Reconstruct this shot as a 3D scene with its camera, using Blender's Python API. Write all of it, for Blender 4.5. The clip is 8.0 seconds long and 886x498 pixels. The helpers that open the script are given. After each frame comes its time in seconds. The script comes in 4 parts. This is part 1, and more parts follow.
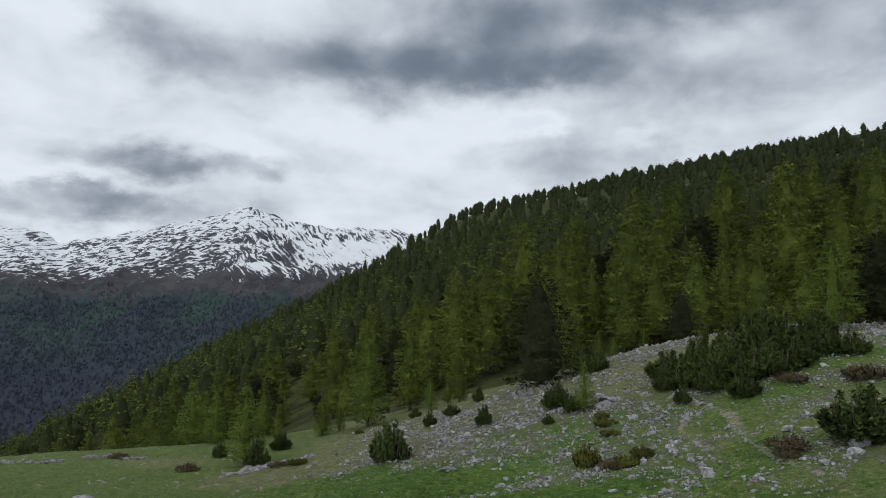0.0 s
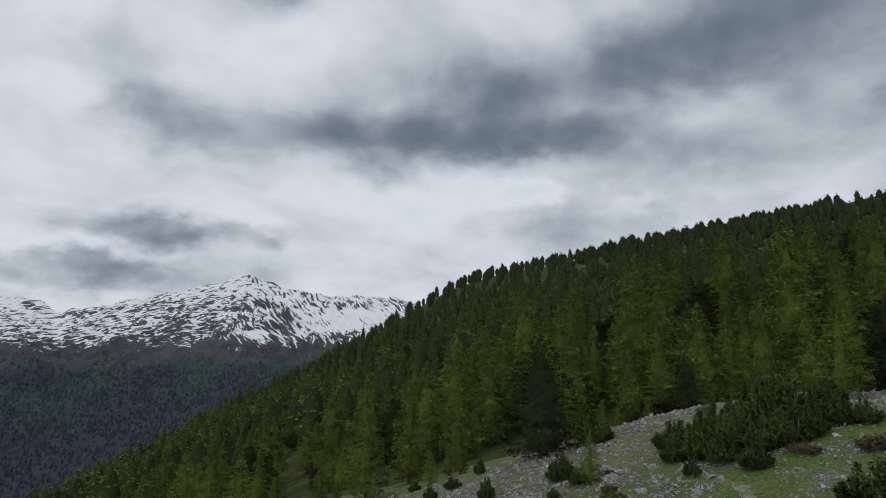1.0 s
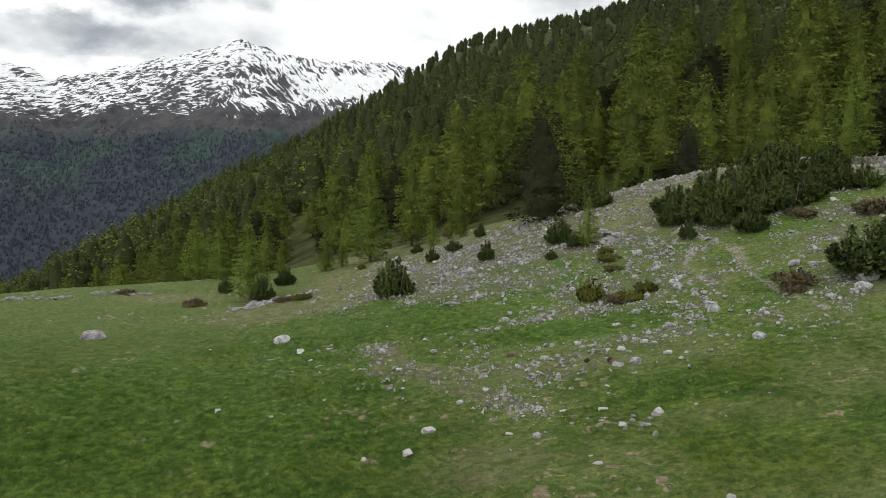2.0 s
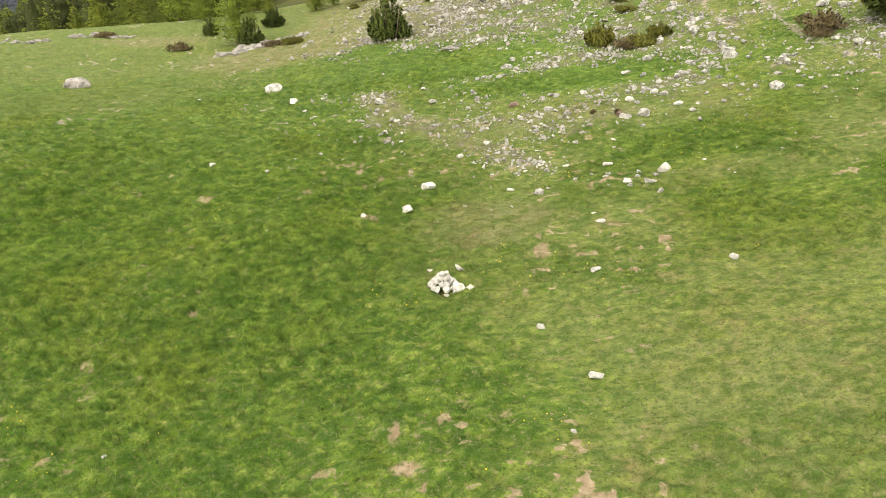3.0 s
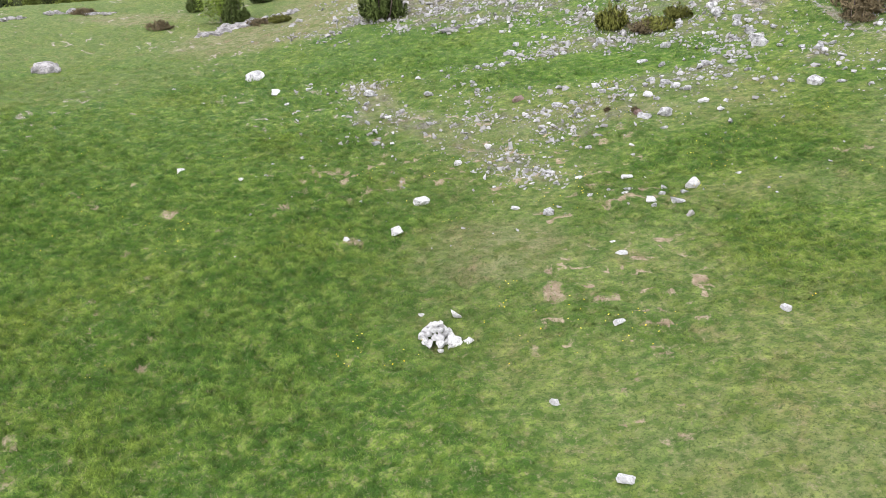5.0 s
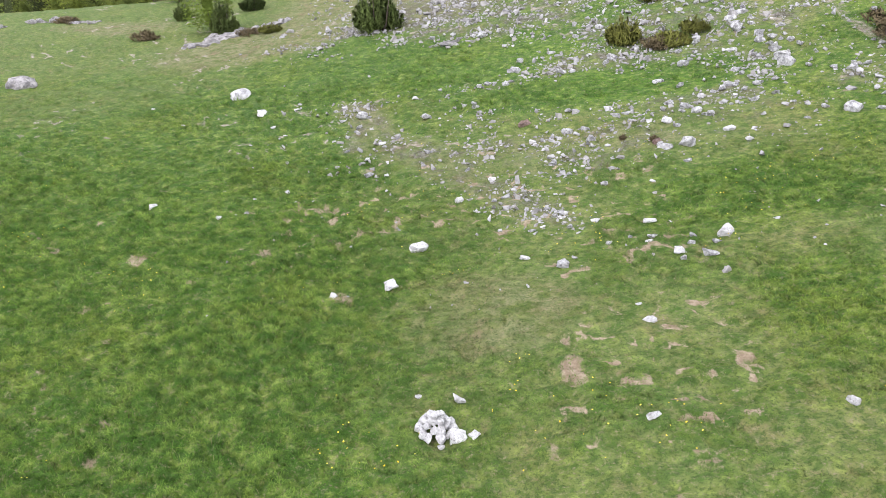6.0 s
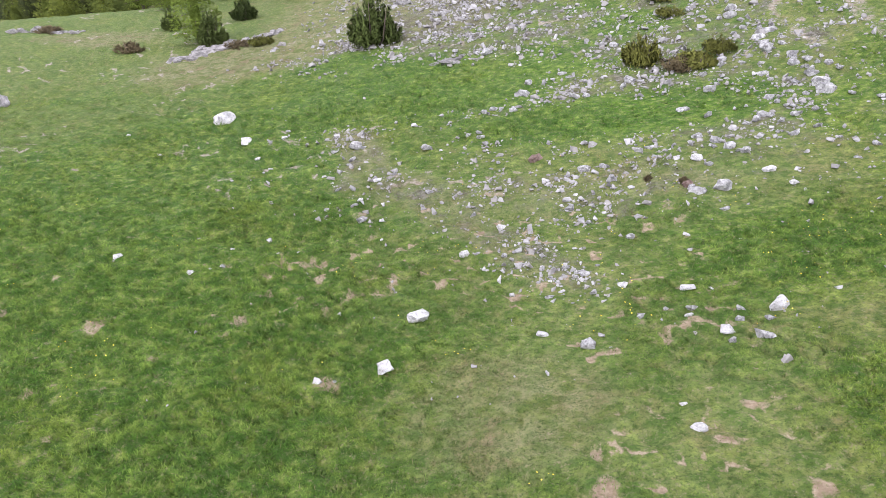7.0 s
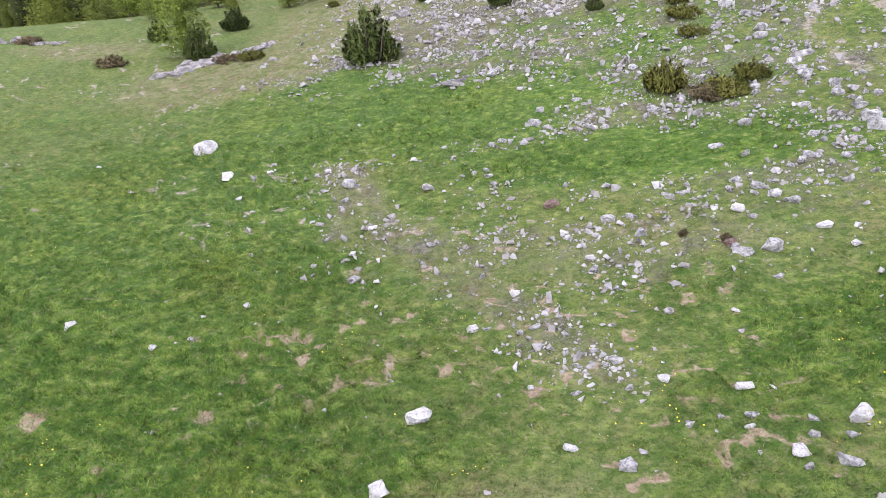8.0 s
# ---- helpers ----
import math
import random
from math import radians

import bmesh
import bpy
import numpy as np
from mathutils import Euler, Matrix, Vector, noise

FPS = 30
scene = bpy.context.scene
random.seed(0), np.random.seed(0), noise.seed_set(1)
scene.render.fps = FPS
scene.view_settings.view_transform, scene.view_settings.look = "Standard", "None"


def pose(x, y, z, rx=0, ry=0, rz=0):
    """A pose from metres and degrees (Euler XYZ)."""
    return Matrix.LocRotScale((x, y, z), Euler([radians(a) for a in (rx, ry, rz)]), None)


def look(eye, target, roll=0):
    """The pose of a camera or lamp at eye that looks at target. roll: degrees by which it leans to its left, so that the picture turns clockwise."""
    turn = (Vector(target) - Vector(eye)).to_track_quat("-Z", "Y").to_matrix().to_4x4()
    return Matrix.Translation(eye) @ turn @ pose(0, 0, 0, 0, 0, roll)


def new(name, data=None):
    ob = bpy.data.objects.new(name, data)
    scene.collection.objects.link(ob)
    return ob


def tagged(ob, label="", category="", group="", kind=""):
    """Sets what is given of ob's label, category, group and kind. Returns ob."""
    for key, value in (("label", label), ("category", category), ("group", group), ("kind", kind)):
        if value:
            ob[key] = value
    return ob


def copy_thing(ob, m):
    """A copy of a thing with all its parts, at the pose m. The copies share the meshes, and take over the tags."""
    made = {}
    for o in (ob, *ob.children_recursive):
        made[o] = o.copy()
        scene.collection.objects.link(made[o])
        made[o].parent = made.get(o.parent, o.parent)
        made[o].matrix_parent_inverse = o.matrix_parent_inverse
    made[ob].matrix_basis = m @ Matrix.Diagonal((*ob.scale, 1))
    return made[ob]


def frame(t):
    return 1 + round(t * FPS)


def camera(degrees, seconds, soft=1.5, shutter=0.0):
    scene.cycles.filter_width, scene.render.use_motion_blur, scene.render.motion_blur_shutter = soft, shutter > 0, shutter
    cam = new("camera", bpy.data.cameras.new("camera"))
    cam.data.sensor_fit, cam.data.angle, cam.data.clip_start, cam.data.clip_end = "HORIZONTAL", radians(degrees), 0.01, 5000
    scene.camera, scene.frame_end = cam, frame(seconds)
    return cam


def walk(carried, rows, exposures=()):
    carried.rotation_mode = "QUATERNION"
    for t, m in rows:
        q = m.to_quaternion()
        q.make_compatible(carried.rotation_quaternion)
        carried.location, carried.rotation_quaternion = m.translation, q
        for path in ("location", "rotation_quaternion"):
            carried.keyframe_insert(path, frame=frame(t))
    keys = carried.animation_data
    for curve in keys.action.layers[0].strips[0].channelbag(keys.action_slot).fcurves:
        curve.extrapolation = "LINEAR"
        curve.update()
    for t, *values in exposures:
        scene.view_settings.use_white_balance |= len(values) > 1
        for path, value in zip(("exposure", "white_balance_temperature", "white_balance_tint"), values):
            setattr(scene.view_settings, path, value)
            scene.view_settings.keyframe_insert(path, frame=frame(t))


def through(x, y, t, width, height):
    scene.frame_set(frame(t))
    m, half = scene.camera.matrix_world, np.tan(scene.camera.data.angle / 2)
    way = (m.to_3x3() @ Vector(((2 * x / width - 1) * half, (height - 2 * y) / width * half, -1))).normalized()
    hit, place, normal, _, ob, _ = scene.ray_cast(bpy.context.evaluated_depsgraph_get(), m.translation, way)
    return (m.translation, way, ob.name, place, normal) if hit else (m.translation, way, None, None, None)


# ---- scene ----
cam = camera(61.66, 8.0, soft=0.85)
PATH = [
    (0, look((0.288, -2.537, 8.002), (0.228, 7.426, 8.854), 0.38)),
    (0.2, look((0.253, -2.431, 8.004), (0.196, 7.524, 8.945), 0.36)),
    (0.3, look((0.236, -2.378, 8.005), (0.180, 7.564, 9.081), 0.34)),
    (0.5, look((0.201, -2.272, 8.007), (0.148, 7.627, 9.426), 0.32)),
    (0.7, look((0.177, -2.190, 8.005), (0.129, 7.649, 9.790), 0.29)),
    (0.8, look((0.166, -2.149, 8.005), (0.120, 7.674, 9.879), 0.28)),
    (1, look((0.142, -2.067, 8.004), (0.101, 7.778, 9.759), 0.25)),
    (1.1, look((0.101, -2.019, 8.001), (0.066, 7.858, 9.567), 0.23)),
    (1.2, look((0.060, -1.971, 7.999), (0.030, 7.941, 9.325), 0.21)),
    (1.3, look((0.107, -1.922, 7.996), (0.068, 8.021, 9.057), 0.18)),
    (1.4, look((0.045, -1.866, 7.985), (0.015, 8.102, 8.775), 0.18)),
    (1.5, look((0.072, -1.810, 7.975), (0.036, 8.181, 8.385), 0.18)),
    (1.8, look((0.066, -1.549, 7.978), (0.032, 8.431, 7.345), 0.09)),
    (2, look((0.063, -1.374, 7.981), (0.029, 8.535, 6.635), 0.03)),
    (2.2, look((0.038, -1.222, 7.988), (0.006, 8.569, 5.958), -0.02)),
    (3.3, look((0.000, 0.000, 8.012), (0.000, 8.688, 3.061), -0.06)),
    (3.5, look((0.026, 0.234, 8.017), (0.018, 8.915, 3.054), -0.07)),
    (4, look((0.067, 0.833, 8.017), (0.063, 9.516, 3.056), -0.15)),
    (4.5, look((0.103, 1.538, 8.010), (0.100, 10.220, 3.049), -0.17)),
    (4.7, look((0.128, 1.880, 8.008), (0.114, 10.566, 3.052), -0.21)),
    (5.8, look((0.101, 4.279, 8.000), (0.115, 12.964, 3.043), -0.01)),
    (6, look((0.095, 4.740, 7.993), (0.106, 13.430, 3.045), -0.22)),
    (6.5, look((0.075, 5.993, 7.996), (0.088, 14.685, 3.052), -0.22)),
    (7, look((0.033, 7.322, 7.996), (0.053, 16.016, 3.055), -0.16)),
    (7.5, look((-0.030, 8.677, 7.995), (0.003, 17.375, 3.061), -0.05)),
    (8, look((-0.058, 10.000, 8.005), (-0.028, 18.698, 3.072), -0.04)),
]
EXPOSURES = [(0.0, -0.14, 6350, 10), (0.5, -0.20, 6350, 10), (1.0, -0.34, 6350, 10), (1.3, -0.38, 6400, 10), (1.5, -0.34, 6550, 10), (1.8, 0.06, 6800, 9), (2.0, 0.42, 7000, 9), (2.2, 0.85, 7300, 8),
             (3.3, 1.72, 9000, 8), (4.0, 1.71, 8200, 9), (4.7, 1.66, 6900, 14), (5.8, 1.63, 6500, 18), (8.0, 1.57, 6400, 25)]
walk(cam, PATH, EXPOSURES)


# ---- node helpers ----
class Nodes:
    """Short ways to place and link shader nodes."""

    def __init__(self, tree):
        self.tree = tree
        tree.nodes.clear()

    def add(self, kind, inputs=None, **settings):
        node = self.tree.nodes.new(kind)
        if "operation" in settings:
            node.operation = settings["operation"]
        if "data_type" in settings:
            node.data_type, node.blend_type = settings["data_type"], settings["blend_type"]
        if "attribute_name" in settings:
            node.attribute_name = settings["attribute_name"]
        if "sky_type" in settings:
            node.sky_type, node.sun_disc = settings["sky_type"], False
            node.sun_elevation, node.sun_rotation = settings["up"], settings["round"]
        for key, value in (inputs or {}).items():
            self.feed(node.inputs[key], value)
        return node

    def feed(self, socket, value):
        if isinstance(value, bpy.types.NodeSocket):
            self.tree.links.new(value, socket)
        elif isinstance(value, bpy.types.Node):
            self.tree.links.new(value.outputs[0], socket)
        else:
            socket.default_value = value

    def math(self, op, a, b=0.0, c=0.0):
        return self.add("ShaderNodeMath", {0: a, 1: b, 2: c}, operation=op).outputs[0]

    def noise(self, vector, scale, detail=4.0, rough=0.55, distort=0.0):
        return self.add("ShaderNodeTexNoise", {"Vector": vector, "Scale": scale, "Detail": detail, "Roughness": rough, "Distortion": distort}).outputs[0]

    def ramp(self, value, low, high, a=0.0, b=1.0):
        n = self.add("ShaderNodeMapRange", {"Value": value, "From Min": low, "From Max": high, "To Min": a, "To Max": b})
        n.interpolation_type = "SMOOTHSTEP"
        return n.outputs[0]

    def mix(self, share, a, b, blend="MIX"):
        n = self.add("ShaderNodeMix", data_type="RGBA", blend_type=blend)
        self.feed(n.inputs[0], share)
        for slot, v in ((6, a), (7, b)):
            self.feed(n.inputs[slot], (*v, 1) if isinstance(v, tuple) and len(v) == 3 else v)
        return n.outputs[2]

    def attr(self, name):
        return self.add("ShaderNodeAttribute", attribute_name=name).outputs["Fac"]

    def stretch(self, vector, x, y, z):
        return self.add("ShaderNodeVectorMath", {0: vector, 1: (x, y, z)}, operation="MULTIPLY").outputs[0]


# ---- overcast sky: broken grey cloud over a pale sky, one very soft sun ----
# azimuth, height, width and depth in degrees, thickness
CLOUD_BANKS = ((-4, 18.6, 14, 2.3, 0.34), (8, 18.2, 7, 1.3, 0.20), (2, 21.6, 12, 2.6, 0.20), (12, 23.2, 10, 3.2, 0.24), (25, 25.5, 12, 5.0, 0.42), (-22, 18.8, 4.6, 2.5, 0.26), (-13.4, 29.0, 3.0, 1.7, 0.31),
               (-21, 10.8, 6.5, 1.4, 0.36), (-26, 7.4, 9, 1.4, 0.32), (-13.9, 10.2, 1.6, 0.6, 0.13), (8, 11.6, 4.6, 1.8, 0.19), (18, 16.6, 9, 2.2, 0.16), (29, 18.6, 6, 2.4, 0.19), (-25, 23.6, 7, 1.8, 0.13), (22, 12.0, 7, 1.2, 0.08),
               (-5, 13.9, 11, 1.5, -0.12), (6.2, 14.2, 2.8, 0.9, -0.22), (-14.6, 24.8, 6, 1.4, -0.12), (-29.5, 26.0, 3, 2.6, -0.19), (-28.8, 20.3, 3.4, 1.5, -0.16), (-15.2, 12.3, 1.6, 0.8, -0.16), (15.4, 13.0, 2.2, 0.8, -0.13), (-28, 9.0, 6, 0.6, -0.13))
SUN_UP, SUN_ROUND = radians(48), radians(215)
world = bpy.data.worlds.new("overcast_sky")
scene.world = world
world.use_nodes = True
N = Nodes(world.node_tree)
way = N.add("ShaderNodeTexCoord").outputs["Generated"]
sep = N.add("ShaderNodeSeparateXYZ", {0: way})
sx, sy, sz = sep.outputs[0], sep.outputs[1], sep.outputs[2]
flat = N.math("SQRT", N.math("ADD", N.math("MULTIPLY", sx, sx), N.math("MULTIPLY", sy, sy)))
around, up = N.math("ARCTAN2", sx, sy), N.math("ARCTAN2", sz, flat)
lift = N.math("ADD", N.math("ABSOLUTE", sz), 0.42)
layer = N.add("ShaderNodeCombineXYZ", {0: N.math("DIVIDE", sx, lift), 1: N.math("DIVIDE", sy, lift), 2: 0.37}).outputs[0]
warp = N.add("ShaderNodeVectorMath", {0: layer, 1: N.stretch(N.add("ShaderNodeTexNoise", {"Vector": layer, "Scale": 2.2, "Detail": 4.0}).outputs[1], 0.22, 0.22, 0.0)}, operation="ADD").outputs[0]
curl = N.add("ShaderNodeSeparateXYZ", {0: N.add("ShaderNodeTexNoise", {"Vector": layer, "Scale": 6.5, "Detail": 7.0, "Roughness": 0.62}).outputs[1]})
drift_round = N.math("ADD", around, N.math("MULTIPLY", N.math("SUBTRACT", curl.outputs[0], 0.5), 0.14))
drift_up = N.math("ADD", up, N.math("MULTIPLY", N.math("SUBTRACT", curl.outputs[1], 0.5), 0.075))
billow = N.noise(N.stretch(warp, 1.0, 0.85, 1.0), 3.0, 8.0, 0.5)
wisps = N.noise(N.stretch(warp, 1.0, 0.9, 1.0), 8.0, 6.0, 0.5)


def cloud_bank(azimuth, height, wide, high, strength):
    """A soft bank of thick cloud (or, below nought, a thin bright place)."""
    a = N.math("DIVIDE", N.math("SUBTRACT", drift_round, radians(azimuth)), radians(wide))
    b = N.math("DIVIDE", N.math("SUBTRACT", drift_up, radians(height)), radians(high))
    fall = N.math("EXPONENT", N.math("MULTIPLY", N.math("POWER", N.math("ADD", N.math("MULTIPLY", a, a), N.math("MULTIPLY", b, b)), 1.15), -1.0))
    return N.math("MULTIPLY", fall, strength)


thick = N.math("ADD", N.math("MULTIPLY", billow, 0.62), N.math("MULTIPLY", wisps, 0.38))
for bank in CLOUD_BANKS:
    thick = N.math("ADD", thick, cloud_bank(*bank))
shade = N.ramp(thick, 0.36, 1.0)
cloud = N.mix(shade, (0.86, 0.91, 0.975), (0.170, 0.210, 0.266))
sky = N.add("ShaderNodeTexSky", sky_type="NISHITA", up=SUN_UP, round=SUN_ROUND)
clear = N.stretch(sky.outputs[0], 0.1, 0.1, 0.1)
thin = N.ramp(thick, 0.25, 0.42, 0.10, 0.0)
N.add("ShaderNodeOutputWorld", {0: N.add("ShaderNodeBackground", {"Color": N.mix(thin, cloud, clear), "Strength": 1.0})})

sun = new("sun", bpy.data.lights.new("sun", "SUN"))
sun.data.energy, sun.data.angle, sun.data.color = 0.55, radians(35), (1.0, 0.96, 0.90)
sun.matrix_world = look((0, 0, 60), Vector((0, 0, 60)) - Vector((math.sin(SUN_ROUND) * math.cos(SUN_UP), math.cos(SUN_ROUND) * math.cos(SUN_UP), math.sin(SUN_UP))))


# ---- materials ----
def material(name):
    m = bpy.data.materials.new(name)
    m.use_nodes = True
    return m, Nodes(m.node_tree)


def finish(n, color, rough=0.85, bump=None, strength=0.4, distance=0.05, through=0.0, spec=0.3, soft=False):
    """soft: foliage is shaded by the swell of its clump, kept in the mesh, instead of each flat spray."""
    inputs = {"Base Color": color, "Roughness": rough, "Specular IOR Level": spec}
    if soft:
        swell = n.add("ShaderNodeVectorTransform", {0: n.add("ShaderNodeAttribute", attribute_name="swell").outputs["Vector"]})
        swell.vector_type, swell.convert_from, swell.convert_to = "NORMAL", "OBJECT", "WORLD"
        inputs["Normal"] = n.add("ShaderNodeVectorMath", {0: swell.outputs[0]}, operation="NORMALIZE").outputs[0]
    if bump is not None:
        inputs["Normal"] = n.add("ShaderNodeBump", {"Strength": strength, "Distance": distance, "Height": bump}).outputs[0]
    shader = n.add("ShaderNodeBsdfPrincipled", inputs).outputs[0]
    if through:
        thin_leaf = n.add("ShaderNodeBsdfTranslucent", {"Color": color}).outputs[0]
        mixed = n.add("ShaderNodeMixShader", {0: through, 1: shader, 2: thin_leaf})
        shader = mixed.outputs[0]
    n.add("ShaderNodeOutputMaterial", {0: shader})


def meadow_colors(n, place, deep=(0.036, 0.090, 0.013), light=(0.096, 0.165, 0.030)):
    """Living green, dry straw and their patches, shared by turf and blades, with painted shade between and under the
    tufts.
    """
    big, mid, small = n.noise(place, 0.23, 4), n.noise(place, 1.7, 5, 0.62), n.noise(place, 6.5, 4, 0.65)
    green = n.mix(n.ramp(mid, 0.35, 0.65), (0.078, 0.144, 0.021), (0.132, 0.190, 0.032))
    green = n.mix(n.math("MULTIPLY", n.ramp(big, 0.45, 0.7), 0.55), green, (0.168, 0.186, 0.038))
    straw = n.mix(n.ramp(mid, 0.38, 0.62), (0.285, 0.242, 0.152), (0.118, 0.138, 0.042))
    straw = n.mix(n.math("MULTIPLY", n.ramp(n.noise(place, 0.9, 5, 0.65), 0.50, 0.64), 0.75), straw, (0.225, 0.146, 0.110))
    share = n.math("ADD", n.attr("dry"), n.math("MULTIPLY", n.math("SUBTRACT", mid, 0.5), 1.1))
    both = n.mix(n.ramp(share, 0.15, 0.95), green, straw)
    both = n.mix(n.math("MULTIPLY", n.attr("lush"), 0.85), both, n.mix(n.ramp(mid, 0.3, 0.7), (0.050, 0.132, 0.013), (0.098, 0.200, 0.018)))
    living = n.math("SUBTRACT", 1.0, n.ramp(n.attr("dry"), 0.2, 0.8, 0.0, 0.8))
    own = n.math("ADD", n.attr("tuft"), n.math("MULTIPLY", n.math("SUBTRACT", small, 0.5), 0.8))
    # The default deep and light, used for turf, are darkened as under blades.
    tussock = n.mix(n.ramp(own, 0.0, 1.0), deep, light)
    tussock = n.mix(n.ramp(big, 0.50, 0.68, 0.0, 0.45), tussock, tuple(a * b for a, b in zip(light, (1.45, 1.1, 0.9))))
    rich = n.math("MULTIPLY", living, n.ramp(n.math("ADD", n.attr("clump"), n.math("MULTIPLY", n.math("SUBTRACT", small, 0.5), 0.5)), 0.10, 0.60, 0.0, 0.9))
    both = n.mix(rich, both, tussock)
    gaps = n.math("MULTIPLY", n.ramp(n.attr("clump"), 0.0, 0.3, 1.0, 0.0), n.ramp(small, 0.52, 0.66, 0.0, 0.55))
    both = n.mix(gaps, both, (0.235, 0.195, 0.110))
    # Noise paints shaded gaps between tufts as dark patches, and pale patches elsewhere.
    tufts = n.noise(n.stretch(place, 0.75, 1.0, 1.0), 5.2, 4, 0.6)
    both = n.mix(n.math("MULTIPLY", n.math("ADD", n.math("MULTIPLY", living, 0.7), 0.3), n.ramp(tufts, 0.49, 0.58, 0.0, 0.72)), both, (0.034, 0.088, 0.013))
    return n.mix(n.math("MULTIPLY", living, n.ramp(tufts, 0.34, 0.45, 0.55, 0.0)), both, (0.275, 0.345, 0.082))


def stone_color(n, place, pale=(0.58, 0.56, 0.54), dark=(0.27, 0.265, 0.265)):
    c = n.mix(n.ramp(n.noise(place, 2.6, 6, 0.7), 0.40, 0.62), pale, dark)
    c = n.mix(n.math("MULTIPLY", n.ramp(n.noise(place, 9, 6, 0.8), 0.52, 0.62), 0.6), c, (0.15, 0.143, 0.145))
    return n.mix(n.math("MULTIPLY", n.ramp(n.noise(place, 5, 3), 0.60, 0.75), 0.4), c, (0.33, 0.28, 0.20))


TURF, n = material("alpine_turf")
at = n.add("ShaderNodeNewGeometry").outputs["Position"]
soil = n.mix(n.ramp(n.noise(at, 5, 5, 0.7), 0.35, 0.65), (0.215, 0.160, 0.108), (0.350, 0.282, 0.200))
soil = n.mix(n.ramp(n.add("ShaderNodeSeparateXYZ", {0: at}).outputs[1], 22, 26), soil, n.mix(n.ramp(n.noise(at, 7, 5, 0.7), 0.35, 0.65), (0.205, 0.172, 0.130), (0.345, 0.310, 0.262)))
grit_n = n.noise(at, 6.0, 7, 0.8)
grit = n.mix(n.ramp(grit_n, 0.45, 0.58), (0.072, 0.067, 0.047), (0.190, 0.176, 0.156))
grit = n.mix(n.math("MULTIPLY", n.ramp(n.noise(at, 0.8, 4, 0.6), 0.42, 0.62), 0.6), grit, (0.115, 0.112, 0.048))
thatch = n.mix(n.ramp(n.noise(at, 9, 5, 0.7), 0.45, 0.65), (0.042, 0.076, 0.019), (0.235, 0.212, 0.120))
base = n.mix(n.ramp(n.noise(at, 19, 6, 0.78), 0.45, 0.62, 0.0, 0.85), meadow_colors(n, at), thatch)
base = n.mix(n.ramp(n.math("ADD", n.attr("stony"), n.math("MULTIPLY", n.math("SUBTRACT", n.noise(at, 1.3, 6, 0.72), 0.5), 3.0)), 0.55, 1.35), base, grit)
base = n.mix(n.ramp(n.math("ADD", n.attr("soil"), n.math("MULTIPLY", n.math("SUBTRACT", n.noise(at, 4.0, 5, 0.75), 0.5), 1.8)), 0.45, 0.85), base, soil)
relief = n.math("ADD", n.noise(at, 16, 5, 0.7), n.math("MULTIPLY", n.noise(at, 4.5, 4, 0.6), 2.0))
finish(n, base, 0.9, relief, 0.9, 0.07, spec=0.12)

WOODFLOOR, n = material("forest_floor")
at = n.add("ShaderNodeNewGeometry").outputs["Position"]
floor_c = n.mix(n.ramp(n.noise(at, 0.3, 5, 0.65), 0.35, 0.65), (0.030, 0.040, 0.014), (0.075, 0.080, 0.026))
finish(n, n.mix(n.ramp(n.noise(at, 0.06, 4), 0.55, 0.7), floor_c, (0.11, 0.125, 0.045)), 0.95, n.noise(at, 0.8, 5), 0.7, 0.6, spec=0.1)

MOUNTAIN, n = material("snowy_mountain")
geo = n.add("ShaderNodeNewGeometry")
at = geo.outputs["Position"]
px = n.add("ShaderNodeSeparateXYZ", {0: at})
height, facing = px.outputs[2], n.add("ShaderNodeSeparateXYZ", {0: geo.outputs["Normal"]}).outputs[2]
wander = n.add("ShaderNodeSeparateXYZ", {0: n.add("ShaderNodeTexNoise", {"Vector": at, "Scale": 0.005, "Detail": 4.0}).outputs[1]})
across = n.math("ADD", px.outputs[0], n.math("MULTIPLY", wander.outputs[0], 130.0))
upward = n.math("ADD", height, n.math("MULTIPLY", wander.outputs[1], 60.0))


def snow_lines(turn, along, athwart, detail=5.0):
    """Noise drawn out along a line that climbs at this angle across the mountainside."""
    c, s = math.cos(radians(turn)), math.sin(radians(turn))
    u = n.math("ADD", n.math("MULTIPLY", across, c), n.math("MULTIPLY", upward, s))
    v = n.math("SUBTRACT", n.math("MULTIPLY", upward, c), n.math("MULTIPLY", across, s))
    return n.noise(n.add("ShaderNodeCombineXYZ", {0: n.math("MULTIPLY", u, along), 1: n.math("MULTIPLY", v, athwart), 2: n.math("MULTIPLY", px.outputs[1], 0.003)}).outputs[0], 1.0, detail, 0.62, 0.25)


# Rock, wood and moor are tinted blue: distance haze painted into the colours.
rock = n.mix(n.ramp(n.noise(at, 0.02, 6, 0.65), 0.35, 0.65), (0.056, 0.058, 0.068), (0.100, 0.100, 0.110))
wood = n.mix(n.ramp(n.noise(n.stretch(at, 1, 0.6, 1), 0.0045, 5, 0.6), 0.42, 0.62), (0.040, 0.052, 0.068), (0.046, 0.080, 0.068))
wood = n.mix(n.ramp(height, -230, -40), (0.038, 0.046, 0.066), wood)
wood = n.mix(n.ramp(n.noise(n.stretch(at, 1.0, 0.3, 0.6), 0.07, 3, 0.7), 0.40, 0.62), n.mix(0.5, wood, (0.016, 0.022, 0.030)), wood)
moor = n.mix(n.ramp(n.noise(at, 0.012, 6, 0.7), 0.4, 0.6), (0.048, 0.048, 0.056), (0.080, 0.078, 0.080))
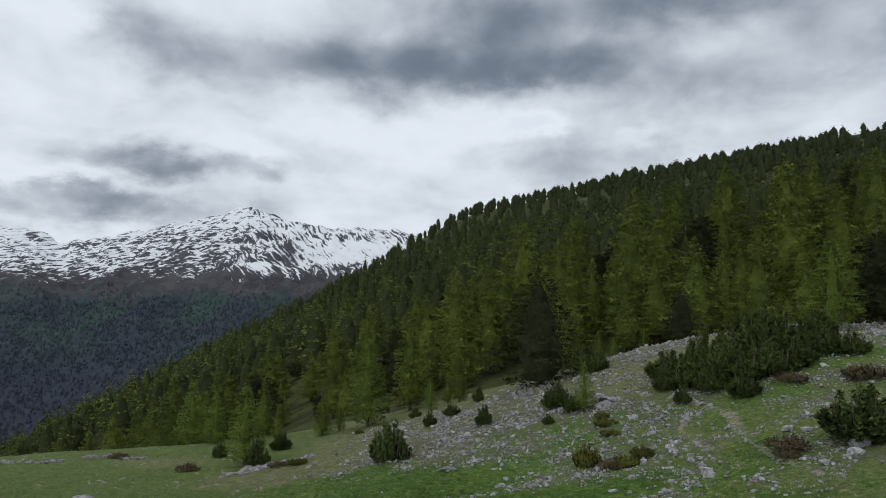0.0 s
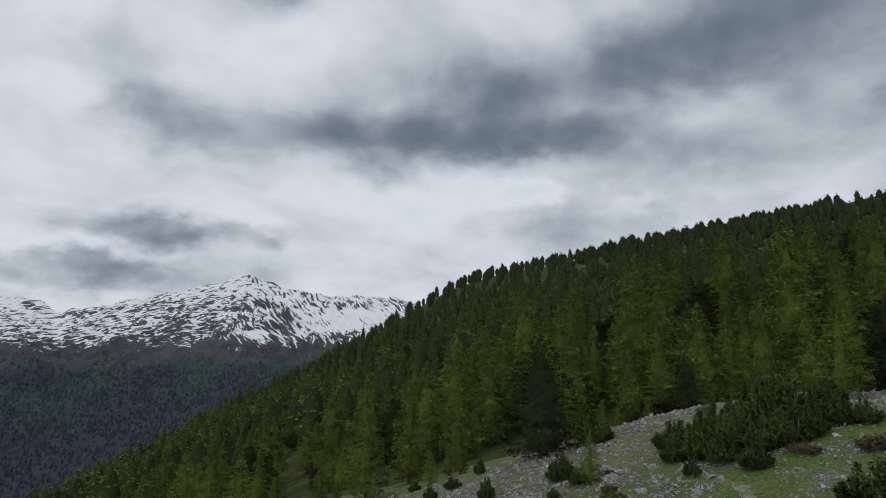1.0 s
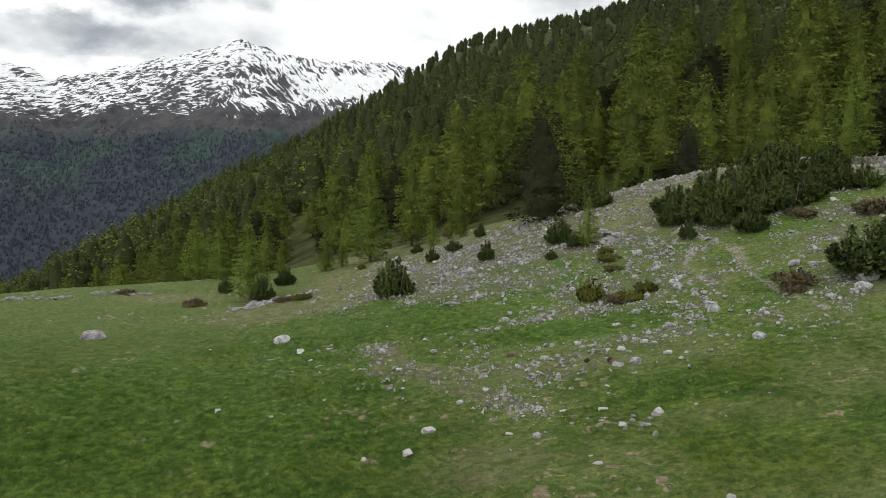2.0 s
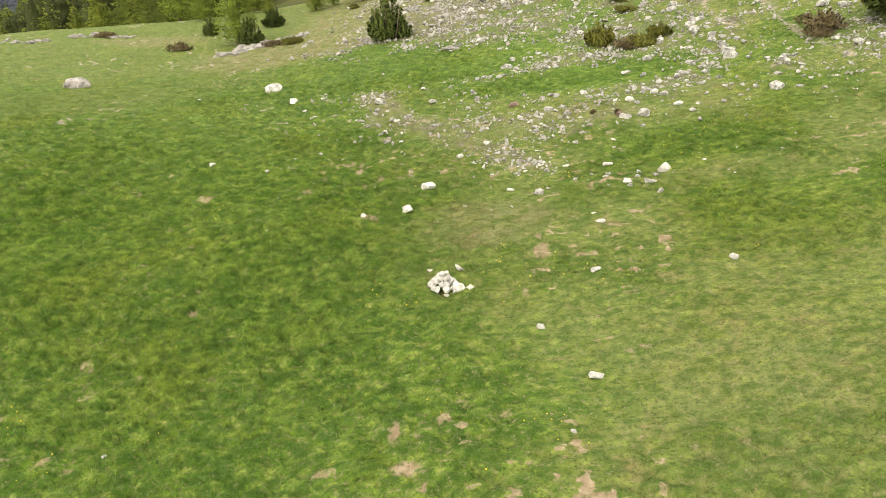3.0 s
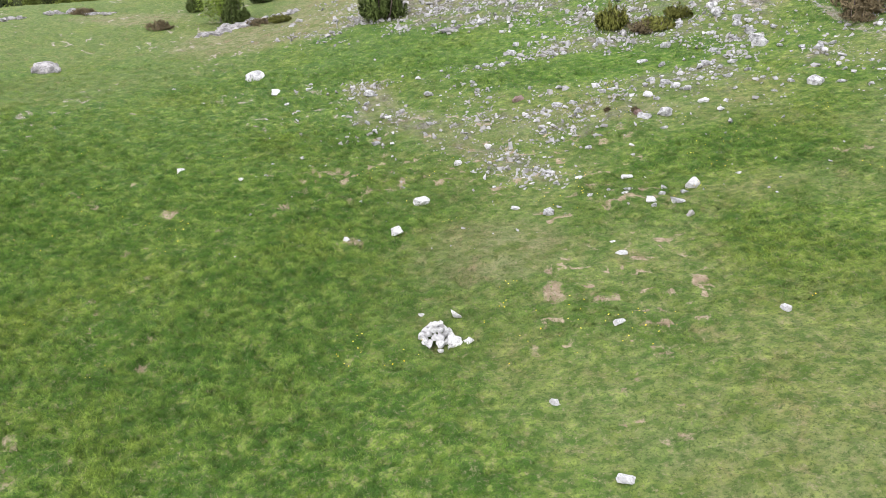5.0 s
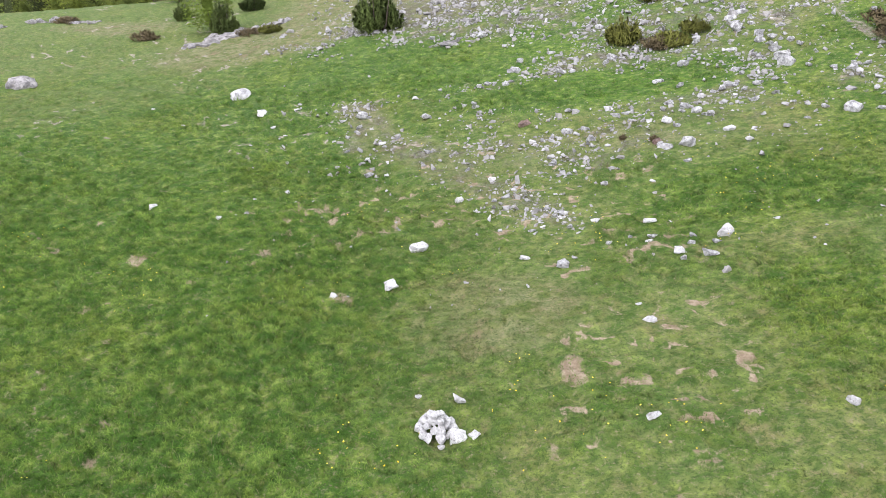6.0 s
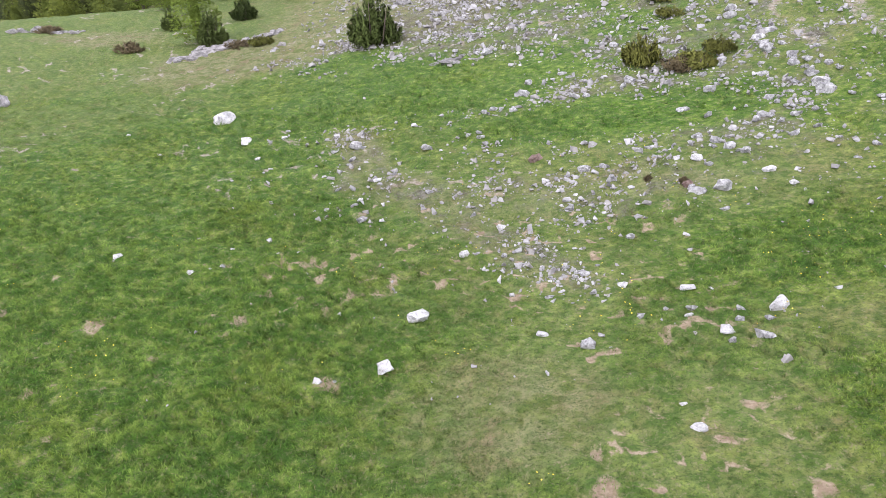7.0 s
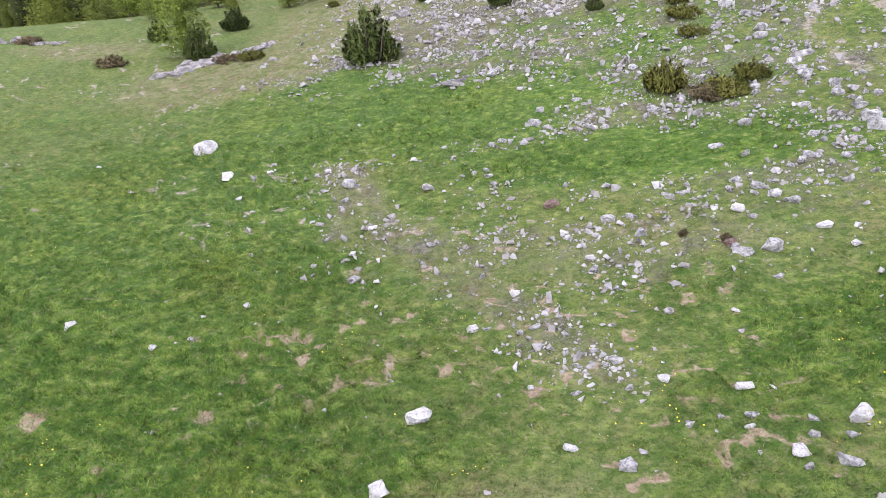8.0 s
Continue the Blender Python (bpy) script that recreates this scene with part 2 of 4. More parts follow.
edge = n.math("ADD", height, n.math("MULTIPLY", n.math("SUBTRACT", n.noise(at, 0.006, 5, 0.6), 0.5), 190.0))
hazy_ground_c = n.mix(n.ramp(edge, 40, 110), wood, moor)
hazy_ground_c = n.mix(n.ramp(edge, 150, 240), hazy_ground_c, rock)
east = n.ramp(px.outputs[0], -1250, -850)
lines = n.mix(east, snow_lines(12, 0.030, 0.100, 6.0), snow_lines(-46, 0.018, 0.085, 6.0))
blotch = n.noise(at, 0.0065, 4, 0.55)
bowl = n.math("MULTIPLY", n.ramp(n.add("ShaderNodeVectorMath", {0: at, 1: (-470, 3640, 300)}, operation="DISTANCE").outputs["Value"], 110, 330, 1.0, 0.0), 0.12)
fill = n.math("ADD", n.math("ADD", lines, n.math("MULTIPLY", n.math("SUBTRACT", blotch, 0.5), 0.30)), bowl)
fill = n.math("ADD", fill, n.ramp(n.math("ADD", height, n.math("MULTIPLY", blotch, 120.0)), 100, 300, -0.34, 0.0))
fill = n.math("ADD", fill, n.ramp(height, 300, 520, 0.0, 0.03))
fill = n.math("ADD", fill, n.ramp(facing, 0.55, 0.92, -0.05, 0.03))
snow_share = n.ramp(fill, 0.488, 0.535)
snow = n.mix(n.noise(at, 0.03, 4), (0.80, 0.82, 0.85), (0.90, 0.91, 0.92))
finish(n, n.mix(snow_share, hazy_ground_c, snow), 0.8, n.noise(at, 0.05, 6, 0.65), 0.8, 14.0, spec=0.2)

GRASS, n = material("grass_blades")
at = n.add("ShaderNodeNewGeometry")
isle = at.outputs["Random Per Island"]
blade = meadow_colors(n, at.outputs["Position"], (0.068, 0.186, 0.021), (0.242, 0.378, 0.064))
blade = n.mix(n.math("MULTIPLY", isle, 0.25), blade, (0.190, 0.280, 0.056))
blade = n.mix(n.ramp(isle, 0.95, 0.98, 0.0, 0.8), blade, (0.280, 0.240, 0.130))
# Blades darken towards the root, painting the shade low in the grass.
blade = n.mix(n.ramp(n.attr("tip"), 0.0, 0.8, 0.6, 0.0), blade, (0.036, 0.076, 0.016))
finish(n, blade, 0.8, through=0.25, spec=0.1, soft=True)
GRASS.cycles.use_bump_map_correction = False



def stone_material(name, pale, dark, vary=0.3, rough=1.0):
    m, n = material(name)
    at = n.add("ShaderNodeTexCoord").outputs["Object"]
    tone = n.add("ShaderNodeObjectInfo").outputs["Random"]
    at = n.add("ShaderNodeVectorMath", {0: at, 1: n.add("ShaderNodeCombineXYZ", {0: n.math("MULTIPLY", tone, 40.0)}).outputs[0]}, operation="ADD").outputs[0]
    c = stone_color(n, at, pale, dark)
    c = n.mix(n.math("MULTIPLY", tone, vary), c, dark)
    c = n.mix(n.ramp(n.noise(n.stretch(at, 1.0, 1.0, 2.2), 3.4, 6, 0.8, 0.6), 0.56, 0.62, 0.0, 0.6), c, (0.12, 0.116, 0.115))
    finish(n, c, 0.88, n.noise(at, 5, 7, 0.75), rough, 0.16, spec=0.2)
    return m


WHITE_STONE = stone_material("white_limestone", (0.80, 0.795, 0.785), (0.58, 0.572, 0.562), 0.3, 0.9)
CAIRN_STONE = stone_material("bleached_limestone", (0.82, 0.815, 0.805), (0.62, 0.612, 0.60), 0.6, 0.8)
GREY_STONE = stone_material("grey_limestone", (0.72, 0.715, 0.708), (0.27, 0.268, 0.27))
DARK_STONE = stone_material("lichened_rock", (0.44, 0.42, 0.41), (0.19, 0.183, 0.18))
RED_STONE = stone_material("rusty_stone", (0.36, 0.26, 0.22), (0.20, 0.13, 0.11))
SCREE, n = material("scree_stones")
geo = n.add("ShaderNodeNewGeometry")
c = stone_color(n, geo.outputs["Position"], (0.33, 0.326, 0.321), (0.16, 0.158, 0.158))
c = n.mix(n.ramp(geo.outputs["Random Per Island"], 0.2, 1.0, 0.0, 0.6), c, (0.24, 0.225, 0.205))
c = n.mix(n.ramp(geo.outputs["Random Per Island"], 0.0, 0.30, 0.35, 0.0), c, (0.60, 0.59, 0.58))
finish(n, c, 0.88, n.noise(geo.outputs["Position"], 18, 4, 0.7), 0.4, 0.03, spec=0.2)

BARK, n = material("conifer_bark")
at = n.add("ShaderNodeTexCoord").outputs["Object"]
finish(n, n.mix(n.ramp(n.noise(n.stretch(at, 6, 6, 1.2), 2.0, 5, 0.7), 0.35, 0.65), (0.06, 0.045, 0.035), (0.15, 0.12, 0.10)), 0.95, n.noise(n.stretch(at, 6, 6, 1.2), 3.0, 5), 0.6, 0.05)


def needle_material(name, fresh, old_shaded, through=0.3, gap_shade=0.45):
    m, n = material(name)
    geo = n.add("ShaderNodeNewGeometry")
    tone = n.add("ShaderNodeObjectInfo").outputs["Random"]
    c = n.mix(n.ramp(geo.outputs["Random Per Island"], 0.0, 1.0, 0.50, 0.66), old_shaded, fresh)
    c = n.mix(n.math("MULTIPLY", n.math("POWER", tone, 2.0), 0.75), c, old_shaded)
    # Boughs differ at random; crown cores (1) are darkest, painting inner shade.
    c = n.mix(n.ramp(n.attr("bough"), 0.1, 1.0, 0.0, 0.6), c, old_shaded)
    c = n.mix(n.math("MULTIPLY", n.ramp(n.noise(geo.outputs["Position"], 0.35, 3), 0.4, 0.7), 0.35), c, fresh)
    # Noise darkens the needles to paint shaded gaps between clumps.
    c = n.mix(n.ramp(n.noise(geo.outputs["Position"], 1.1, 4, 0.65), 0.36, 0.60, gap_shade, 0.0), c, tuple(0.5 * v for v in old_shaded))
    finish(n, c, 0.8, through=through, spec=0.1, soft=True)
    m.cycles.use_bump_map_correction = False
    return m


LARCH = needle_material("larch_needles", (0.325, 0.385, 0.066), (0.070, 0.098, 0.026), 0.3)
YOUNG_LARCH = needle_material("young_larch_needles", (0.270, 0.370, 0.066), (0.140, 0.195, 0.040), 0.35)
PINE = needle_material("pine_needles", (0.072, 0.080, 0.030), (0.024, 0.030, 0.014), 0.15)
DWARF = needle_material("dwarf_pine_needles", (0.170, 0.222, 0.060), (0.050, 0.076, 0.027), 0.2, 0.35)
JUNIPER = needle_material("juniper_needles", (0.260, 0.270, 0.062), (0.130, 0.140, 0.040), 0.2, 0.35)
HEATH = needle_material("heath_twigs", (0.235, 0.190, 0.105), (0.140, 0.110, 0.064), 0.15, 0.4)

FOREST, n = material("wooded_slope_needles")
geo = n.add("ShaderNodeNewGeometry")
fine = n.ramp(n.noise(n.stretch(geo.outputs["Position"], 1, 1, 1.4), 0.9, 4, 0.6), 0.35, 0.65)
larch_c = n.mix(fine, n.mix(n.attr("tone"), (0.085, 0.128, 0.034), (0.145, 0.178, 0.038)), n.mix(n.attr("tone"), (0.165, 0.232, 0.050), (0.290, 0.335, 0.060)))
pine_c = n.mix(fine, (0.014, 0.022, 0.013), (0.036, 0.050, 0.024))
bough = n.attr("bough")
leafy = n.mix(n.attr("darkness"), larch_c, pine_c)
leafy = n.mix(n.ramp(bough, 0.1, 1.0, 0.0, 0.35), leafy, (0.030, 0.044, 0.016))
# Crown cores, bough below nought, get a dark colour for inner shade.
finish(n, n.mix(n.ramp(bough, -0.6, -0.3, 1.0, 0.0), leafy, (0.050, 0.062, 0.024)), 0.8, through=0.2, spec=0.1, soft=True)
FOREST.cycles.use_bump_map_correction = False

FLOWER, n = material("yellow_petals")
finish(n, n.mix(n.add("ShaderNodeNewGeometry").outputs["Random Per Island"], (0.62, 0.46, 0.02), (0.75, 0.66, 0.12)), 0.6, through=0.3, spec=0.2)

# ---- the lie of the land: height in metres at any place ----
def hash01(ix, iy, seed):
    h = (ix * 374761393 + iy * 668265263 + seed * 1442695041) & 0xFFFFFFFF
    h = ((h ^ (h >> 13)) * 1274126177) & 0xFFFFFFFF
    h = ((h ^ (h >> 16)) * 1103515245) & 0xFFFFFFFF
    return ((h ^ (h >> 15)) & 0xFFFFFF) / float(0xFFFFFF)


def value_noise(x, y, seed=0):
    """Smooth noise in -1..1 with a grid of one unit."""
    x, y = np.asarray(x, float), np.asarray(y, float)
    ix, iy = np.floor(x).astype(np.int64), np.floor(y).astype(np.int64)
    u, v = x - ix, y - iy
    u, v = u * u * u * (u * (u * 6 - 15) + 10), v * v * v * (v * (v * 6 - 15) + 10)
    a, b = hash01(ix, iy, seed), hash01(ix + 1, iy, seed)
    c, d = hash01(ix, iy + 1, seed), hash01(ix + 1, iy + 1, seed)
    return 2 * ((a * (1 - u) + b * u) * (1 - v) + (c * (1 - u) + d * u) * v) - 1


def fbm(x, y, size, octaves=4, seed=0, rough=0.5, ridged=False):
    total, amp, norm = 0.0, 1.0, 0.0
    for k in range(octaves):
        s = 2.03 ** k / size
        n = value_noise(x * s + 17.3 * k, y * s - 9.1 * k, seed + k)
        total = total + amp * ((1 - 2 * np.abs(n)) if ridged else n)
        norm += amp
        amp *= rough
    return total / norm


def step(a, b, v):
    t = np.clip((v - a) / (b - a), 0, 1)
    return t * t * (3 - 2 * t)


MEADOW_PLANE = (1.216, 0.1239, -0.0115)
MEADOW_SWELLS = ((0.07, -0.76, -0.69, 0.87, 0.69), (0.28, 0.48, -0.24, -0.44, 0.03), (0.14, -0.03, -0.53, -0.68, 0.17),
                 (0.83, -0.61, -0.14, 1.07, 1.40), (-0.05, -1.45, -0.57, 0.93, 1.36))


def meadow_height(x, y):
    z = MEADOW_PLANE[0] + MEADOW_PLANE[1] * x + MEADOW_PLANE[2] * y
    for j, row in enumerate(MEADOW_SWELLS):
        for i, h in enumerate(row):
            z = z + h * np.exp(-((x - 13 * (i - 2)) ** 2 + (y - 6 - 13 * j) ** 2) / 338.0)
    return z - 0.62 * np.exp(-((x + 19.5) ** 2 + (y - 39) ** 2) / 60.0)


def tussocks(x, y):
    """Mounds of thicker grass about a foot apart: how high the mound stands here (0 to 1), and the mound's own tone (0 to 1)."""
    x, y = np.asarray(x, float), np.asarray(y, float)
    wx, wy = (0.78 * x + 0.08 * fbm(x, y, 0.5, 2, 21)) / 0.28, (y + 0.08 * fbm(x, y, 0.5, 2, 23)) / 0.28
    ix, iy = np.floor(wx).astype(np.int64), np.floor(wy).astype(np.int64)
    best, tone = np.full(np.shape(x), 9.0), np.zeros(np.shape(x))
    for i in (-1, 0, 1):
        for j in (-1, 0, 1):
            cx, cy = ix + i, iy + j
            size = 0.44 + 0.42 * hash01(cx, cy, 53)
            d = np.hypot(wx - cx - hash01(cx, cy, 51), wy - cy - hash01(cx, cy, 52)) / size
            tone = np.where(d < best, hash01(cx, cy, 54), tone)
            best = np.minimum(best, d)
    return np.clip(1 - best * best, 0, 1) ** 0.65, tone


def tussock_share(x, y):
    """How far the turf grows in tussocks: on the damp, green side of the meadow, and in spots elsewhere."""
    side = step(5, -4, x - 0.2 * (y - 10) + 2.5 * fbm(x, y, 4.0, 2, 27))
    return np.maximum(side * (0.75 + 0.25 * step(-0.3, 0.2, fbm(x, y, 2.4, 2, 28))), 0.28 + 0.45 * step(-0.2, 0.35, fbm(x, y, 2.2, 3, 29)))


def hill_height(x, y):
    """The wooded flank: steep down to the valley on one side, a gentler back above."""
    left, back = 0.49 * x + 0.12 * y - 6, 0.2 * x + 0.134 * y - 8
    z = -4 * np.logaddexp(-left / 4, -back / 4)
    z = z + 5 * fbm(x, y, 110, 3, 5)
    z = z - 0.5 * 30 * np.logaddexp(0, (y - 640 - 0.25 * x) / 30)
    z = z + 14 * step(-120, 20, x) * step(300, 600, y)
    z = z + 4 * step(0.50, 0.56, x / np.maximum(y, 1.0)) * step(430, 540, y)
    return np.minimum(z, 274 + 0.02 * x)


RIDGE_AT = (-0.75, -0.60, -0.55, -0.528, -0.467, -0.368, -0.32, -0.273, -0.24, -0.20, -0.14, -0.102, -0.064, -0.03, 0.1, 0.6)
RIDGE_UP = (0.11, 0.113, 0.105, 0.094, 0.100, 0.119, 0.131, 0.1435, 0.134, 0.119, 0.112, 0.113, 0.109, 0.098, 0.08, 0.06)
RIDGE_Y = 4000.0


def mountain_height(x, y):
    """The snowy mountain over the valley."""
    far = np.maximum(y, 200.0)
    u = x / far
    top = 8 + RIDGE_Y * np.interp(u, RIDGE_AT, RIDGE_UP)
    t = (far - 1900) / (RIDGE_Y - 1900)
    rise = np.clip(t, 0, 1) ** 1.12
    z = -430 + (top + 430) * rise
    wx = x + 60 * fbm(x, y, 420, 2, 31)
    ribs = fbm(wx, y * 0.33, 330, 5, 40, 0.55, True)
    rough = np.clip(t * 1.3, 0, 1) * np.clip((1.06 - t) * 4, 0.12, 1)
    z = z + rough * (75 * ribs + 30 * fbm(x, y, 90, 3, 50, 0.55, True)) - 20 * rough
    z = z + np.clip(1 - np.abs(t - 1) * 6, 0, 1) * (7 + 16 * step(-0.22, -0.14, u)) * fbm(x, y, 110, 4, 60, 0.6, True)
    return np.where(far > RIDGE_Y, z - 1.2 * (far - RIDGE_Y), z)


def near_share(x, y):
    return (1 - step(58, 100, y)) * (1 - step(38, 75, np.abs(x)))


def ground_height(x, y, fine=True):
    x, y = np.asarray(x, float), np.asarray(y, float)
    w = near_share(x, y)
    hill, over = hill_height(x, y), mountain_height(x, y)
    far = np.where(y > 700, 20 * np.logaddexp(hill / 20, over / 20), hill)
    far = np.where((y <= 700) & (far < -430), -430.0, far)
    z = w * meadow_height(x, y) + (1 - w) * far
    if fine:
        n = np.clip((75 - y) / 25, 0, 1) * np.clip((60 - np.abs(x)) / 20, 0, 1)
        z = z + n * (0.10 * fbm(x, y, 3.2, 3, 70) + 0.04 * fbm(x, y, 0.55, 2, 80) + 0.13 * tussocks(x, y)[0] * tussock_share(x, y))
    return z
# ---- mesh helpers ----
def mesh_of(name, verts, faces, mats, values=None, smooth=False, slots=None):
    """A mesh from arrays: all faces have the same number of corners. values: numbers by vertex, by name."""
    verts, faces = np.asarray(verts, np.float32), np.asarray(faces, np.int32)
    me = bpy.data.meshes.new(name)
    k = faces.shape[1]
    me.vertices.add(len(verts))
    me.vertices.foreach_set("co", verts.ravel())
    me.loops.add(faces.size)
    me.loops.foreach_set("vertex_index", faces.ravel())
    me.polygons.add(len(faces))
    me.polygons.foreach_set("loop_start", np.arange(0, faces.size, k, dtype=np.int32))
    me.polygons.foreach_set("use_smooth", np.full(len(faces), smooth))
    for m in mats:
        me.materials.append(m)
    if slots is not None:
        me.polygons.foreach_set("material_index", np.asarray(slots, np.int32))
    for key, v in (values or {}).items():
        v = np.asarray(v, np.float32)
        if v.ndim == 2:
            me.attributes.new(key, "FLOAT_VECTOR", "POINT").data.foreach_set("vector", v.ravel())
        else:
            me.attributes.new(key, "FLOAT", "POINT").data.foreach_set("value", v)
    me.update(calc_edges=True)
    return me


def part(name, bm, mat, parent, label=""):
    """Links a bmesh as one mesh object under a thing."""
    me = bpy.data.meshes.new(name)
    bm.to_mesh(me)
    bm.free()
    me.materials.append(mat)
    ob = new(name, me)
    ob.parent = parent
    return tagged(ob, label)


# ---- what covers the meadow, as shares from 0 to 1 by place ----
def patch(x, y, cx, cy, ax, ay, turn=0.0, soft=0.5):
    c, s = math.cos(radians(turn)), math.sin(radians(turn))
    u, v = ((x - cx) * c + (y - cy) * s) / ax, (-(x - cx) * s + (y - cy) * c) / ay
    d = np.sqrt(u * u + v * v) + 0.35 * fbm(x, y, 2.2, 3, 90)
    return 1 - step(1 - soft, 1 + soft, d)


def trail(x, y, points, wide):
    """Share of a worn line through the points."""
    best = np.full(np.shape(x), 1e9)
    wx, wy = x + 0.5 * fbm(x, y, 2.5, 2, 95), y + 0.5 * fbm(x, y, 2.5, 2, 97)
    for (ax, ay), (bx, by) in zip(points, points[1:]):
        t = np.clip(((wx - ax) * (bx - ax) + (wy - ay) * (by - ay)) / ((bx - ax) ** 2 + (by - ay) ** 2), 0, 1)
        best = np.minimum(best, np.hypot(wx - ax - t * (bx - ax), wy - ay - t * (by - ay)))
    return 1 - step(0.4 * wide, 1.2 * wide, best)


def cover(x, y):
    """dry, lush, stony and soil shares."""
    lush = np.maximum(patch(x, y, -0.8, 33.4, 5.2, 2.9, -8), patch(x, y, 4.9, 27.9, 3.6, 1.5, -8))
    lush = np.maximum(lush, 0.7 * patch(x, y, -3.4, 38.6, 1.6, 1.5))
    lush = np.maximum(lush, 0.3 * patch(x, y, 7.0, 19.5, 2.2, 1.6))
    lush = np.maximum(lush, 0.4 * step(0.12, 0.5, fbm(x, y, 3.6, 3, 44)) * step(12, 16, y) * step(1, 6, x + 0.2 * (y - 14)) * (1 - step(38, 46, y)))
    lush = np.maximum(lush, 0.6 * patch(x, y, -5.5, 8.5, 5.5, 5.0, 0, 0.6))
    lush = np.maximum(lush, 0.45 * patch(x, y, -9.5, 16.5, 6.5, 7.0, 0, 0.6))
    band = trail(x, y, ((-2.8, 29.0), (-1.9, 25.8), (0.6, 22.6), (2.5, 19.9)), 1.15)
    band = np.maximum(band, 0.9 * patch(x, y, 2.6, 23.3, 4.6, 1.5, -4))
    scree = step(23.5, 31, y + 0.45 * x) * step(-7.5, 1.5, x + 0.14 * (y - 36)) * (1 - step(52, 64, y))
    scree = np.maximum(scree * 0.85, patch(x, y, 9.6, 26, 5, 3.6) * 0.8)
    scree = np.maximum(scree, patch(x, y, 2.0, 41.5, 8, 6.5)) * (1 - 0.5 * step(7, 12, x) * step(-0.2, 0.25, fbm(x, y, 3.0, 3, 57)))
    stony = np.clip(np.maximum(band * 0.75, scree) - 0.95 * lush, 0, 1)
    dry = np.maximum(0.54 * patch(x, y, 4.4, 8.2, 4.2, 4.6, 0, 0.7), 0.7 * patch(x, y, 1.3, 16.0, 2.6, 2.0, 0, 0.6))
    dry = np.maximum(dry, 0.85 * patch(x, y, -9.5, 43, 7, 6, 20, 0.7))
    dry = np.maximum(dry, 0.8 * patch(x, y, -20, 52, 5, 3))
    dry = np.maximum(dry, 0.78 * step(36, 42, y + 0.5 * fbm(x, y, 4, 2, 49)) * step(-16, -8, x))
    dry = np.maximum(dry, 0.5 * patch(x, y, -16, 34, 10, 5, 10))
    dry = np.maximum(dry, 0.52 * step(33, 41, y) * step(-4, -9, x))
    dry = np.maximum(dry, 0.45 * patch(x, y, -1.2, 18.0, 2.4, 5.0, 0, 0.7))
    dry = np.maximum(dry, 0.5 * scree + 0.65 * band)
    dry = np.maximum(dry, 0.6 * step(46, 56, y) * step(-30, -16, x) * (0.5 + 0.5 * step(-0.2, 0.3, fbm(x, y, 6, 2, 46))))
    dry = np.clip(np.maximum(dry, 0.18 + 0.29 * step(-6.0, 1.0, x + 2.0 * fbm(x, y, 3.0, 2, 47))) - lush, 0, 1)
    worn = np.maximum(trail(x, y, ((12.9, 39.5), (13.9, 34.4), (13.6, 31.4), (13.1, 27.7), (13.5, 24.8)), 0.40), trail(x, y, ((12.7, 38.0), (12.3, 35.4), (11.5, 33.6), (11.6, 29.5)), 0.30))
    spots = step(0.19, 0.44, fbm(x * 0.7, y, 0.22, 3, 99)) * step(-0.25, 0.25, fbm(x, y, 3.5, 2, 101)) * 0.8
    worn = np.maximum(worn * (0.62 + 0.25 * fbm(x, y, 0.9, 3, 59)), spots * (0.4 + 0.6 * (1 - lush)))
    for cx, cy, ax, ay in ((-0.75, 8.4, 0.13, 0.36), (-0.55, 7.6, 0.3, 0.16), (-1.75, 7.7, 0.22, 0.16), (-6.5, 8.7, 0.2, 0.12), (2.16, 13.97, 0.26, 0.5), (-6.89, 19.42, 0.22, 0.3), (-3.92, 19.10, 0.2, 0.24), (-1.92, 16.99, 0.3, 0.2)):
        worn = np.maximum(worn, 0.85 * patch(x, y, cx, cy, ax, ay, 0, 0.7))
    return dry, lush, stony, worn


# ---- ground: one sheet from underfoot to the mountains ----
def build_ground():
    rings = np.concatenate([np.linspace(0.3, 8, 26), np.geomspace(8.15, 26, 220), np.geomspace(26.3, 70, 90), np.geomspace(71.8, 700, 60), np.geomspace(730, 1900, 22), np.linspace(1925, 4150, 150), np.linspace(4200, 4960, 12)])
    fine = np.linspace(-37, 37, 350)
    turn = np.radians(np.concatenate([fine, np.linspace(40, 320, 71)]))
    r, a = np.meshgrid(rings, turn, indexing="ij")
    x, y = r * np.sin(a), r * np.cos(a) - 3.0
    z = ground_height(x, y)
    rows, cols = x.shape
    j = np.arange(cols)
    k = (j + 1) % cols
    i = np.arange(rows - 1)[:, None]
    faces = np.stack([i * cols + j, i * cols + k, (i + 1) * cols + k, (i + 1) * cols + j], -1).reshape(-1, 4)
    mid = np.repeat((rings[:-1] + rings[1:]) / 2, cols)
    fy = (y[:-1] + 0 * y[1:]).ravel()
    fx = x[:-1].ravel()
    slots = np.where((fy > 70) | (np.abs(fx) > 52), 1, 0)
    slots = np.where((mid > 1000) & (fy > 900), 2, slots)
    dry, lush, stony, worn = (v.ravel() for v in cover(x, y))
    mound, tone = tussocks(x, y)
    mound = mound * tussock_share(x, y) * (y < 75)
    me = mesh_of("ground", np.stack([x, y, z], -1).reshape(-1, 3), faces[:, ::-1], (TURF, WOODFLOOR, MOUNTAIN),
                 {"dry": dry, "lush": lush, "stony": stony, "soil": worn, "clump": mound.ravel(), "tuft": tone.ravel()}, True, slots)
    return tagged(new("ground", me), "alpine meadow running into wooded slope, valley and snowy mountain", "ground", kind="structure")


build_ground()


